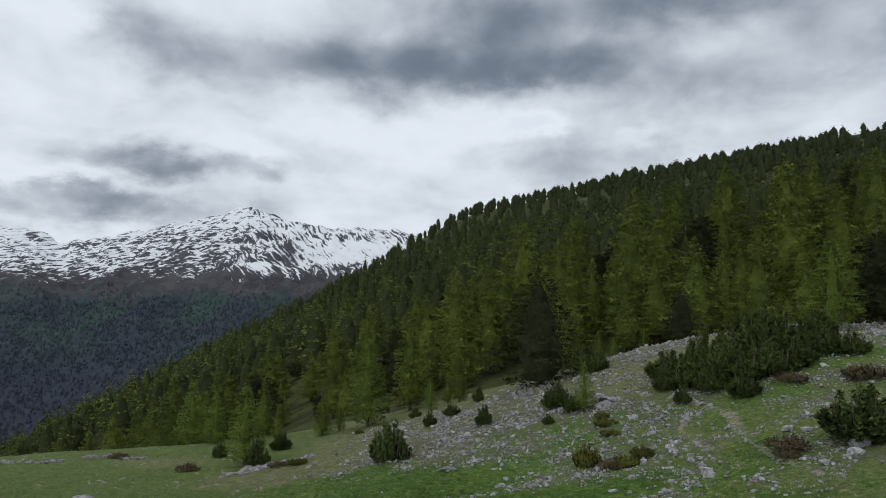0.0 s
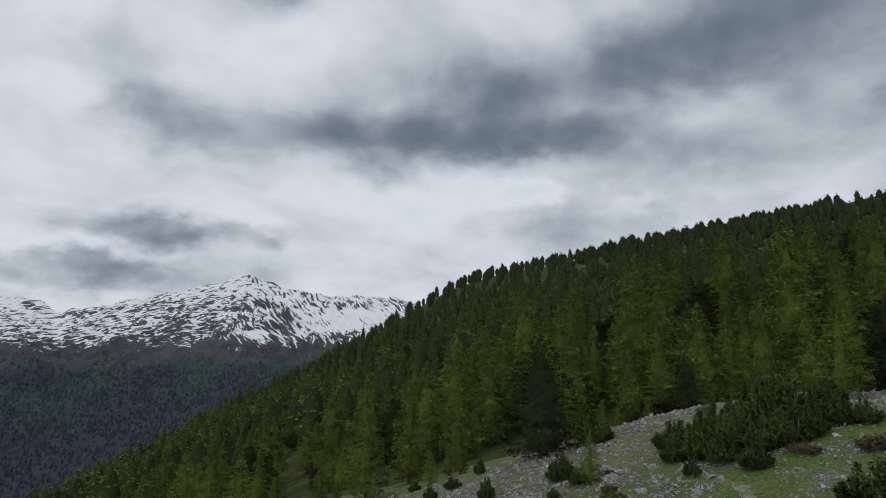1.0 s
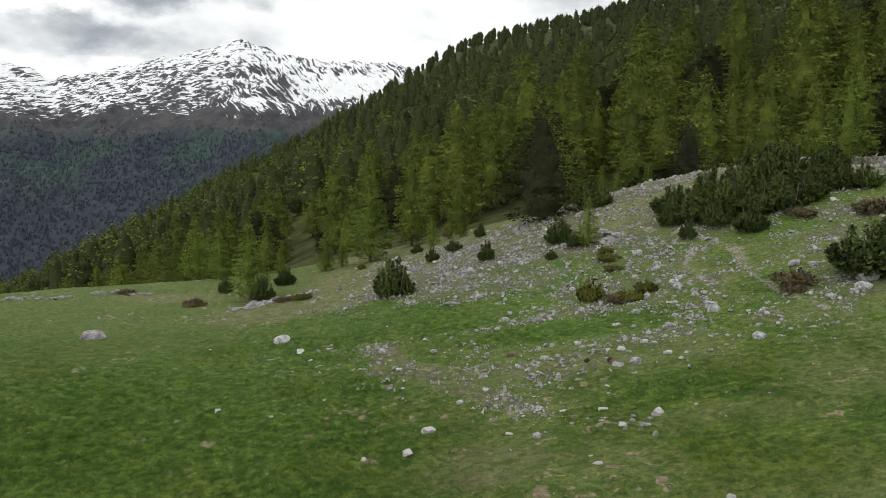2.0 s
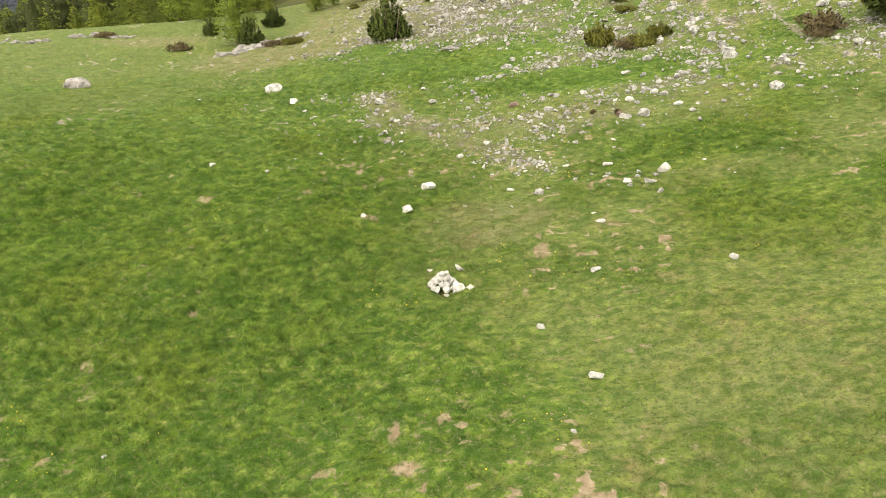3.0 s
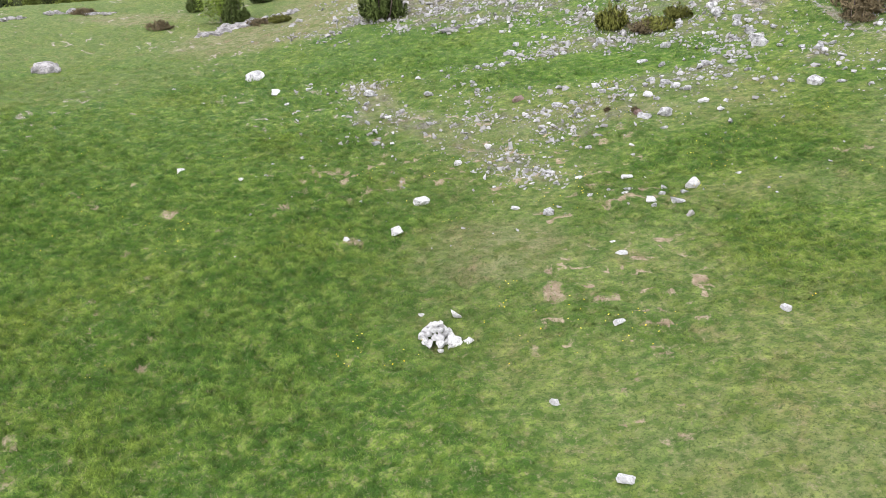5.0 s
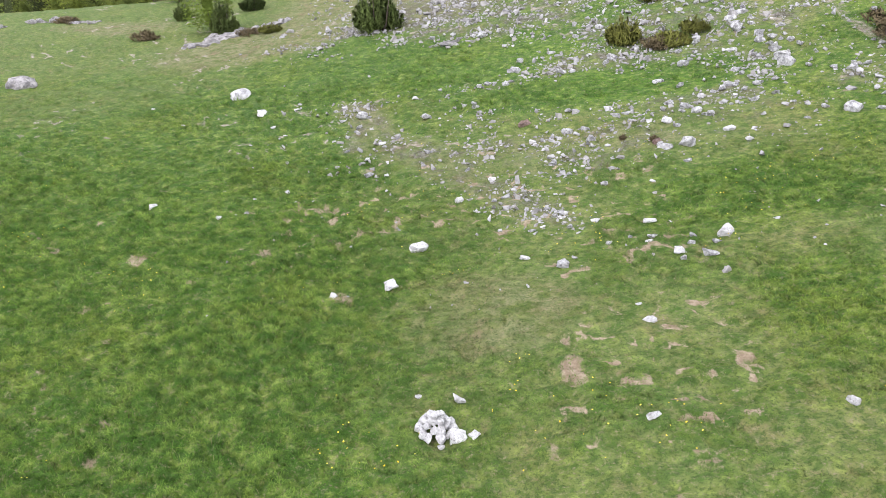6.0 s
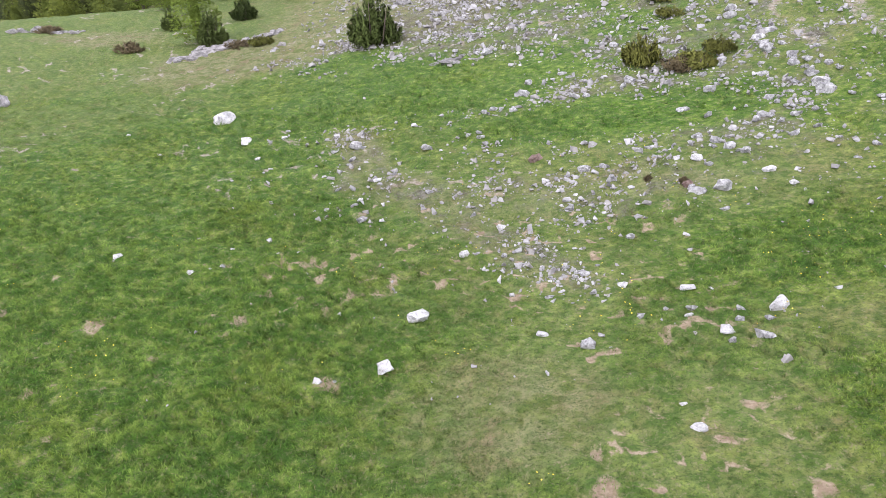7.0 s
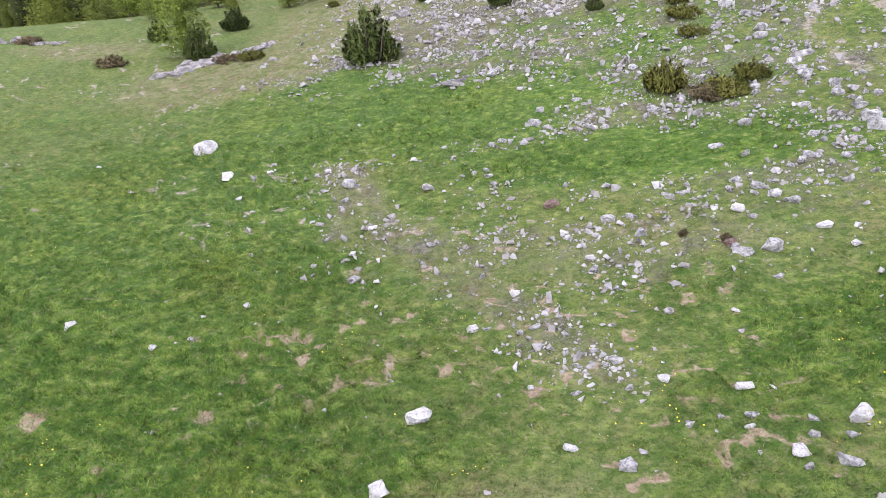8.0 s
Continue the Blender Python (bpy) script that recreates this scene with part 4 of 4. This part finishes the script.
for x, y, wide in PALE_STONES + PALE_STONES_BELOW:
    lay_stone(WHITE_MESHES, x, y, wide * 1.0, "pale limestone block lying in the meadow grass", "stones on the meadow", flat=0.65)
for x, y, wide in GREY_STONES + GREY_STONES_ABOVE + GREY_STONES_BY_TRAIL:
    lay_stone(GREY_MESHES, x, y, wide * (0.84 if wide < 0.6 else 0.64), "grey weathered limestone block on the stony slope", "stones on the slope")
for x, y, wide in GREY_STONES_ABOVE + GREY_STONES_BY_TRAIL:
    for i in range(4):
        a, r = stone_rng.uniform(0, 6.283), wide * stone_rng.uniform(0.6, 1.7)
        if cover(np.array([x + r * math.cos(a)]), np.array([y + r * math.sin(a)]))[1][0] > 0.45:
            continue
        lay_stone(GREY_MESHES, x + r * math.cos(a), y + r * math.sin(a), stone_rng.uniform(0.10, 0.28), "small grey limestone block beside a larger one", "stones on the slope")
for x, y, wide in ((2.53, 25.63, 0.34), (5.67, 22.80, 0.24)):
    lay_stone(RED_MESHES, x, y, wide, "rusty brown stone on the stony meadow")

# more loose stones among them, thinning out downhill
placed = 0
while placed < 70:
    x, y = stone_rng.uniform(-4, 16), stone_rng.uniform(19, 46)
    share = float(cover(np.array([x]), np.array([y]))[2][0])
    if stone_rng.random() < share * 0.8:
        lay_stone(GREY_MESHES, x, y, stone_rng.uniform(0.12, 0.3) * (1 + 0.012 * (y - 20)), "grey weathered limestone block on the stony slope", "stones on the slope")
        placed += 1


# two lone boulders, worn round
def boulder(x, y, wide, tall, mat, seed, label, rough):
    bm = bmesh.new()
    bmesh.ops.create_icosphere(bm, subdivisions=4, radius=0.5)
    for v in bm.verts:
        d = v.co.normalized()
        lump = noise.fractal(d * 1.6 + Vector((seed, 0, 0)), 0.9, 2.1, 4) * 0.16 + noise.fractal(d * 6 + Vector((seed, 5, 0)), 0.8, 2.2, 3) * rough
        v.co = Vector((d.x * wide * 0.5, d.y * wide * 0.42, max(d.z, -0.35) * tall * 0.75)) * (1 + lump)
    me = bpy.data.meshes.new("boulder")
    bm.to_mesh(me)
    bm.free()
    me.materials.append(mat)
    me.polygons.foreach_set("use_smooth", [True] * len(me.polygons))
    ob = new("boulder", me)
    ob.matrix_basis = pose(x, y, float(ground_height(x, y)) + 0.1 * tall, 0, 0, 12)
    return tagged(ob, label, "boulder")


boulder(-7.5, 32.1, 0.86, 0.40, GREY_STONE, 3, "rounded pale limestone boulder in the grass", 0.02)
boulder(-19.3, 38.3, 1.38, 0.56, DARK_STONE, 8, "rough grey lichened boulder in the grass", 0.09)


# ---- cairn: a small pile of pale stones ----
cairn = tagged(new("cairn"), "small pile of pale stones in the meadow grass", "cairn")
cairn.matrix_basis = pose(0.0, 13.0, float(ground_height(0.0, 13.0)))
for count, ring, rise, big in ((10, 0.245, 0.0, 0.20), (8, 0.16, 0.085, 0.19), (5, 0.085, 0.175, 0.175), (2, 0.035, 0.255, 0.16)):
    for i in range(count):
        a = 6.283 * (i + 0.37 * ring * 10 + stone_rng.uniform(-0.2, 0.2)) / count
        ob = new("stone", ROUND_MESHES[stone_rng.integers(len(ROUND_MESHES))])
        ob.parent = cairn
        k = big * stone_rng.uniform(0.8, 1.2)
        ob.matrix_basis = pose(ring * math.cos(a), ring * math.sin(a) * 0.95, rise - 0.02, stone_rng.uniform(-20, 20), stone_rng.uniform(-20, 20), stone_rng.uniform(0, 360)) @ Matrix.Diagonal((k, k * 0.95, k * 0.95, 1))
slab = lay_stone(ROUND_MESHES, 0.33, 13.5, 0.2, "upright white stone beside the cairn")
slab.matrix_basis = pose(0.33, 13.5, float(ground_height(0.33, 13.5)) - 0.02, 12, 62, 30) @ Matrix.Diagonal((0.40, 0.24, 0.22, 1))
for x, y, wide in ((0.31, 12.74, 0.36), (0.53, 12.77, 0.22), (-0.30, 13.85, 0.14), (0.06, 12.66, 0.12)):
    lay_stone(ROUND_MESHES, x, y, wide, "flat white stone beside the cairn")

# a low heap of broken stones in the gravel
heap = tagged(new("stone_heap"), "low heap of broken pale stones on gravelly turf", "stone heap")
heap.matrix_basis = pose(2.5, 19.75, float(ground_height(2.5, 19.75)))
for i in range(34):
    ob = new("stone", (WHITE_MESHES + GREY_MESHES)[stone_rng.integers(14)])
    ob.parent = heap
    k = stone_rng.uniform(0.07, 0.16)
    x, y = stone_rng.normal() * 0.24, stone_rng.normal() * 0.22
    ob.matrix_basis = pose(x - 0.1 * y, y, float(ground_height(2.5 + x, 19.75 + y)) - heap.location.z - 0.02, 0, 0, stone_rng.uniform(0, 360)) @ Matrix.Diagonal((k, k, k, 1))


# ---- rock ledges breaking through the turf ----
def ledge(x, y, long, deep, tall, turn, seed):
    rng = np.random.default_rng(seed)
    whole = tagged(new("rock_ledge"), "low grey rock ledge breaking through dry turf", "rock ledge", "rock ledges")
    whole.matrix_basis = pose(x, y, float(ground_height(x, y)))
    count = int(5 + long * 4)
    for i in range(count):
        s = (i + 0.5) / count - 0.5
        px, py = s * long + rng.normal() * 0.12, rng.normal() * deep * 0.35
        a = radians(turn)
        wx, wy = px * math.cos(a) - py * math.sin(a), px * math.sin(a) + py * math.cos(a)
        k = deep * rng.uniform(0.35, 1.15) * (1 - 0.9 * s * s)
        ob = part("slab", rock_bmesh(rng, 16, 0.6, 1.4, 0.8), DARK_STONE, whole)
        ob.matrix_basis = Matrix.Translation((wx, wy, float(ground_height(x + wx, y + wy) - ground_height(x, y)) - 0.12 * tall)) @ pose(0, 0, 0, rng.uniform(-10, 10), rng.uniform(-12, 12), turn + rng.uniform(-25, 25)) @ Matrix.Diagonal((k * 1.3, k, tall * rng.uniform(0.7, 1.4), 1))
    return whole


for i, (x, y, long, deep, tall, turn) in enumerate(((-12.2, 45.9, 4.4, 0.95, 0.5, 60), (-9.7, 48.4, 2.6, 0.7, 0.45, 50), (-23.2, 54.4, 1.7, 0.6, 0.4, 10), (-25.8, 55.3, 2.6, 0.8, 0.55, 10),
                                                    (-32.4, 53.8, 2.0, 0.7, 0.5, 5), (-29.3, 53.2, 2.4, 0.7, 0.45, 5), (9.7, 41.4, 2.1, 1.0, 0.4, 60), (0.4, 36.0, 1.3, 0.6, 0.25, 10))):
    ledge(x, y, long, deep, tall, turn, 300 + i)


# ---- gravel and scree: past counting ----
def build_scree(count):
    rng = np.random.default_rng(21)
    forms = []
    for i in range(8):
        bm = rock_bmesh(rng, 9, 0.50 + 0.05 * i, 1.1 + 0.08 * i)
        bm.verts.index_update()
        forms.append((np.array([v.co[:] for v in bm.verts]), np.array([[v.index for v in f.verts] for f in bm.faces])))
        bm.free()
    n = count * 9
    y = 16 + 44 * rng.random(n) ** 0.85
    x = rng.uniform(-0.5, 0.72, n) * (y - 4)
    dry, lush, stony, worn = cover(x, y)
    clump = step(-0.25, 0.45, fbm(x, y, 1.1, 3, 33))
    keep = rng.random(n) < (stony ** 1.2) * (0.12 + 0.88 * clump) + 0.012 * (x > -6) * (1 - lush)
    x, y = x[keep][:count], y[keep][:count]
    z = ground_height(x, y)
    size = np.clip(0.054 * np.exp(0.66 * rng.normal(size=len(x))), 0.025, 0.3) * (0.34 + 0.029 * y)
    verts, faces, total = [], [], 0
    for a, b, c, k in zip(x, y, z, size):
        v, f = forms[rng.integers(8)]
        t = rng.random() * 6.283
        s, q = math.sin(t), math.cos(t)
        verts.append(np.stack([(v[:, 0] * q - v[:, 1] * s) * k + a, (v[:, 0] * s + v[:, 1] * q) * k + b, v[:, 2] * k + c - 0.1 * k], -1))
        faces.append(f + total)
        total += len(v)
    me = mesh_of("scree", np.concatenate(verts), np.concatenate(faces), (SCREE,))
    return tagged(new("scree", me), "broken grey and pale limestone scree strewn over turf", "scree", kind="stuff")


build_scree(32000)


# ---- bushes ----
def shoots(rng, wide, tall, count, needles, length, upright=0.75, low=0.0):
    """Upright leafy shoots fanning out from the foot: places, ways and sizes of the needles."""
    at, out, size = [], [], []
    for i in range(count):
        a, r = rng.random() * 6.283, math.sqrt(rng.random())
        tip = np.array([0.5 * wide * r * math.cos(a), 0.5 * wide * r * math.sin(a), tall * (low + (1 - low) * (1 - 0.72 * r ** 1.4) * rng.uniform(0.4, 1.0))])
        foot = np.array([tip[0] * 0.35, tip[1] * 0.35, 0.0])
        t = 0.25 + 0.75 * rng.random(needles) ** 0.8
        bow = foot + (tip - foot) * t[:, None]
        bow[:, :2] += (tip[:2] - foot[:2]) * (0.18 * np.sin(t * 3.14))[:, None]
        way = tip - foot
        way = way / np.linalg.norm(way) + np.array([0, 0, upright])
        at.append(bow + rng.normal(size=bow.shape) * length * 0.6 * (1.3 - t)[:, None])
        out.append(np.tile(way / np.linalg.norm(way), (needles, 1)))
        size.append(length * (0.7 + 0.6 * rng.random(needles)))
    return np.concatenate(at), np.concatenate(out), np.concatenate(size)


def make_bush(name, seed, needles_mat, label, wide, tall, count, needles, length, upright, spread=0.45, low=0.0):
    rng = np.random.default_rng(seed)
    bush = new(name)
    bm = bmesh.new()
    for i in range(9):
        a, r = i * 0.7 + rng.random(), 0.34 * wide * rng.uniform(0.4, 1)
        p, q = Vector((0.05 * math.cos(a), 0.05 * math.sin(a), -0.06)), Vector((r * math.cos(a), r * math.sin(a), tall * rng.uniform(0.45, 0.75)))
        m = p.lerp(q, 0.45) + Vector((0.25 * r * math.cos(a), 0.25 * r * math.sin(a), -0.06 * tall))
        rings = []
        for c, w in ((p, 0.05), (m, 0.03), (q, 0.008)):
            rings.append([bm.verts.new(c + Vector((w * wide * 0.5 * math.cos(k * 1.2566), w * wide * 0.5 * math.sin(k * 1.2566), 0))) for k in range(5)])
        for a_ring, b_ring in zip(rings, rings[1:]):
            for k in range(5):
                bm.faces.new((a_ring[k], a_ring[(k + 1) % 5], b_ring[(k + 1) % 5], b_ring[k]))
    part("stem", bm, BARK, bush)
    at, out, size = shoots(rng, wide, tall, count, needles, length, upright, low)
    v, f = sprays(rng, at, out, size * 1.15, spread, 0.0, 0.17, 0.8)
    v[:, 2] = np.maximum(v[:, 2], 0.0)
    swell = unit(unit(at * np.array([2 / wide, 2 / wide, 0.8 / tall])) + 0.8 * rng.normal(size=at.shape) + np.array([0, 0, 0.3]))
    ob = new("foliage", mesh_of("foliage", v, f, (needles_mat,), {"swell": np.repeat(swell, 3, 0)}))
    ob.parent = bush
    return tagged(bush, label, "bush")


DWARF_LABEL = "dark green dwarf pine bush with upright shoots on stony turf"
dwarfs = [make_bush("dwarf_pine", 61 + i, DWARF, DWARF_LABEL, 1.0, 1.0, 84, 72, 0.072, 0.3, 1.0, 0.05) for i in range(3)]
juniper = make_bush("juniper_bush", 71, JUNIPER, "low spreading yellowish juniper on stony turf", 1.0, 0.45, 80, 34, 0.075, 0.1, 0.7, 0.2)
heath = make_bush("heath_bush", 75, HEATH, "low brown heath bush on the stony slope", 1.0, 0.4, 80, 26, 0.065, 0.1, 0.8, 0.2)

# x, y, width, height
LONE_PINES = ((-2.94, 40.72, 2.3, 2.5), (-12.2, 47.6, 1.6, 2.1), (-16.76, 54.47, 1.1, 1.7), (-12.44, 55.81, 1.7, 1.6), (-2.31, 60.5, 1.1, 1.0), (-0.91, 51.69, 1.06, 1.22), (0.66, 53.63, 1.4, 0.93),
              (2.64, 44.66, 1.1, 1.5), (7.08, 44.02, 1.8, 1.8), (7.73, 41.77, 1.2, 1.0), (6.08, 40.42, 0.7, 0.65), (12.76, 37.35, 0.95, 1.0), (15.62, 36.41, 1.7, 1.8), (16.9, 27.58, 3.2, 2.3), (2.79, 57.29, 0.9, 1.35), (10.55, 51.42, 2.6, 2.4))
PINE_THICKET = ((13.47, 42.33, 2.44, 2.09), (14.08, 40.17, 2.34, 2.2), (14.62, 38.59, 1.95, 1.8), (15.86, 39.56, 2.34, 2.4), (17.01, 39.01, 2.67, 2.3), (18.34, 38.99, 2.70, 2.0), (19.72, 39.42, 2.41, 1.8),
                (15.86, 43.19, 2.52, 2.4), (18.08, 42.96, 2.91, 3.0), (20.36, 42.98, 2.97, 3.0), (21.46, 41.85, 2.57, 2.2), (22.07, 40.52, 2.16, 1.6), (23.14, 39.65, 1.79, 1.5), (19.98, 44.42, 2.66, 3.0), (16.9, 41.0, 2.6, 2.4), (12.9, 40.6, 1.5, 1.3), (22.9, 43.2, 2.4, 2.4))
JUNIPERS = ((6.64, 31.73, 1.2, 1.1), (8.19, 30.91, 1.4, 0.5), (9.06, 31.41, 1.05, 0.58), (8.67, 37.28, 1.21, 0.49), (8.83, 38.78, 0.94, 0.44), (-6.73, 57.94, 0.74, 0.46), (8.59, 35.56, 1.16, 0.35), (-9.3, 46.2, 1.3, 0.5))
HEATHS = ((7.6, 30.7, 1.2, 0.45), (14.11, 28.06, 1.9, 0.65), (21.29, 35.16, 2.2, 0.77), (-16.97, 48.01, 1.7, 0.57), (4.95, 23.45, 0.26, 0.2), (5.62, 22.95, 0.26, 0.2), (13.6, 27.2, 1.1, 0.4), (18.4, 37.0, 1.8, 0.5), (-24.6, 54.6, 1.8, 0.5), (-10.6, 46.6, 1.6, 0.4))


def set_bush(models, x, y, wide, tall, model_tall, group=""):
    model = models[stone_rng.integers(len(models))]
    m = Matrix.Translation((x, y, float(ground_height(x, y)) - 0.03)) @ pose(0, 0, 0, 0, 0, stone_rng.uniform(0, 360)) @ Matrix.Diagonal((wide * 1.08, wide * 1.08, tall / model_tall * 1.08, 1))
    if model.name in used:
        model = fresh_copy(model, m)
    else:
        used.add(model.name)
        model.matrix_basis = m
    return tagged(model, group=group)


for b in LONE_PINES:
    set_bush(dwarfs, *b, 1.0, "lone dwarf pines")
for b in PINE_THICKET:
    set_bush(dwarfs, *b, 1.0, "dwarf pine thicket")
for b in JUNIPERS:
    set_bush([juniper], *b, 0.45, "junipers")
for b in HEATHS:
    set_bush([heath], *b, 0.4, "heath bushes")


# ---- meadow grass and flowers ----
def build_grass(count):
    rng = np.random.default_rng(3)
    n = int(count * 2.6)
    y = 2 + 17 * rng.random(n) ** 0.9 + rng.gamma(1.5, 5.5, n)
    x = (rng.uniform(-0.62, 0.62, n) + 0.06 * rng.normal(size=n)) * (y + 3)
    dry, lush, stony, worn = cover(x, y)
    tall, tone = tussocks(x, y)
    meadow = tussock_share(x, y)
    keep = rng.random(n) < (1 - 0.75 * stony) * (1 - 0.8 * worn) * (0.16 + 0.84 * np.maximum(tall * meadow, 0.5 * lush))
    x, y, dry, lush, tall, tone, meadow, stony = (v[keep][:count] for v in (x, y, dry, lush, tall, tone, meadow, stony))
    m = len(x)
    far = np.hypot(x, y + 2)
    blades = 5
    height = (0.026 + 0.046 * tall * meadow + 0.02 * lush) * (1 - 0.35 * dry) * (1 - 0.4 * stony) * (0.7 + 0.6 * rng.random(m))
    z = ground_height(x, y) - 0.015
    a = rng.random((m, blades)) * 6.283
    lean = (0.4 + 1.1 * rng.random((m, blades))) * height[:, None]
    root = rng.normal(size=(m, blades, 2)) * (0.026 + 0.0016 * far)[:, None, None]
    wide = (0.0026 + 0.00025 * far)[:, None] * (0.7 + 0.6 * rng.random((m, blades)))
    h = height[:, None] * (0.65 + 0.6 * rng.random((m, blades)))
    bx, by = x[:, None] + root[..., 0], y[:, None] + root[..., 1]
    side = rng.random((m, blades)) * 6.283
    left = np.stack([bx + wide * np.cos(side), by + wide * np.sin(side), np.repeat(z[:, None], blades, 1)], -1)
    right = np.stack([bx - wide * np.cos(side), by - wide * np.sin(side), np.repeat(z[:, None], blades, 1)], -1)
    tip = np.stack([bx + lean * np.cos(a), by + lean * np.sin(a), z[:, None] + h], -1)
    verts = np.stack([left, right, tip], 2).reshape(-1, 3)
    faces = np.arange(len(verts)).reshape(-1, 3)
    slope_x, slope_y = tussocks(x + 0.04, y)[0] - tussocks(x - 0.04, y)[0], tussocks(x, y + 0.04)[0] - tussocks(x, y - 0.04)[0]
    swell = np.stack([-3.0 * meadow * slope_x, -3.0 * meadow * slope_y, np.ones(m)], -1)
    swell = unit((swell[:, None] + 0.18 * rng.normal(size=(m, blades, 3))).reshape(-1, 3))
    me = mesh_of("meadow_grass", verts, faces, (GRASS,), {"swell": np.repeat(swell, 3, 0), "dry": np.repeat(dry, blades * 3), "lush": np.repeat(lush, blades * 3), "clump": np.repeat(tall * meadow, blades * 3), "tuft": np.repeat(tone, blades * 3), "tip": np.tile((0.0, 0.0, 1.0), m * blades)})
    return tagged(new("meadow_grass", me), "short tussocky alpine grass, green with dry straw patches", "grass", kind="stuff")


build_grass(150000)


def build_flowers(count):
    """Small yellow flower heads in loose drifts."""
    rng = np.random.default_rng(8)
    n = count * 12
    y = rng.uniform(7, 26, n)
    x = rng.uniform(-0.6, 0.6, n) * (y + 3)
    dry, lush, stony, worn = cover(x, y)
    keep = rng.random(n) < step(0.15, 0.6, fbm(x, y, 1.6, 2, 61)) * (1 - stony)
    x, y = x[keep][:count], y[keep][:count]
    z = ground_height(x, y) + rng.uniform(0.06, 0.11, len(x))
    turn, r = rng.random(len(x)) * 6.283, rng.uniform(0.009, 0.016, len(x))
    tilt = rng.normal(size=(len(x), 2)) * 0.3
    v = [np.stack([x, y, z - 0.01], -1)]
    for i in range(6):
        dx, dy = r * np.cos(turn + 1.047 * i), r * np.sin(turn + 1.047 * i)
        v.append(np.stack([x + dx, y + dy, z + dx * tilt[:, 0] + dy * tilt[:, 1]], -1))
    v = np.stack(v, 1).reshape(-1, 3)
    f = (np.arange(len(x)) * 7)[:, None, None] + np.array([(0, 1 + i, 1 + (i + 1) % 6) for i in range(6)])
    me = mesh_of("meadow_flowers", v, f.reshape(-1, 3), (FLOWER,))
    return tagged(new("meadow_flowers", me), "small yellow flowers scattered in the meadow grass", "flowers", kind="stuff")


build_flowers(380)
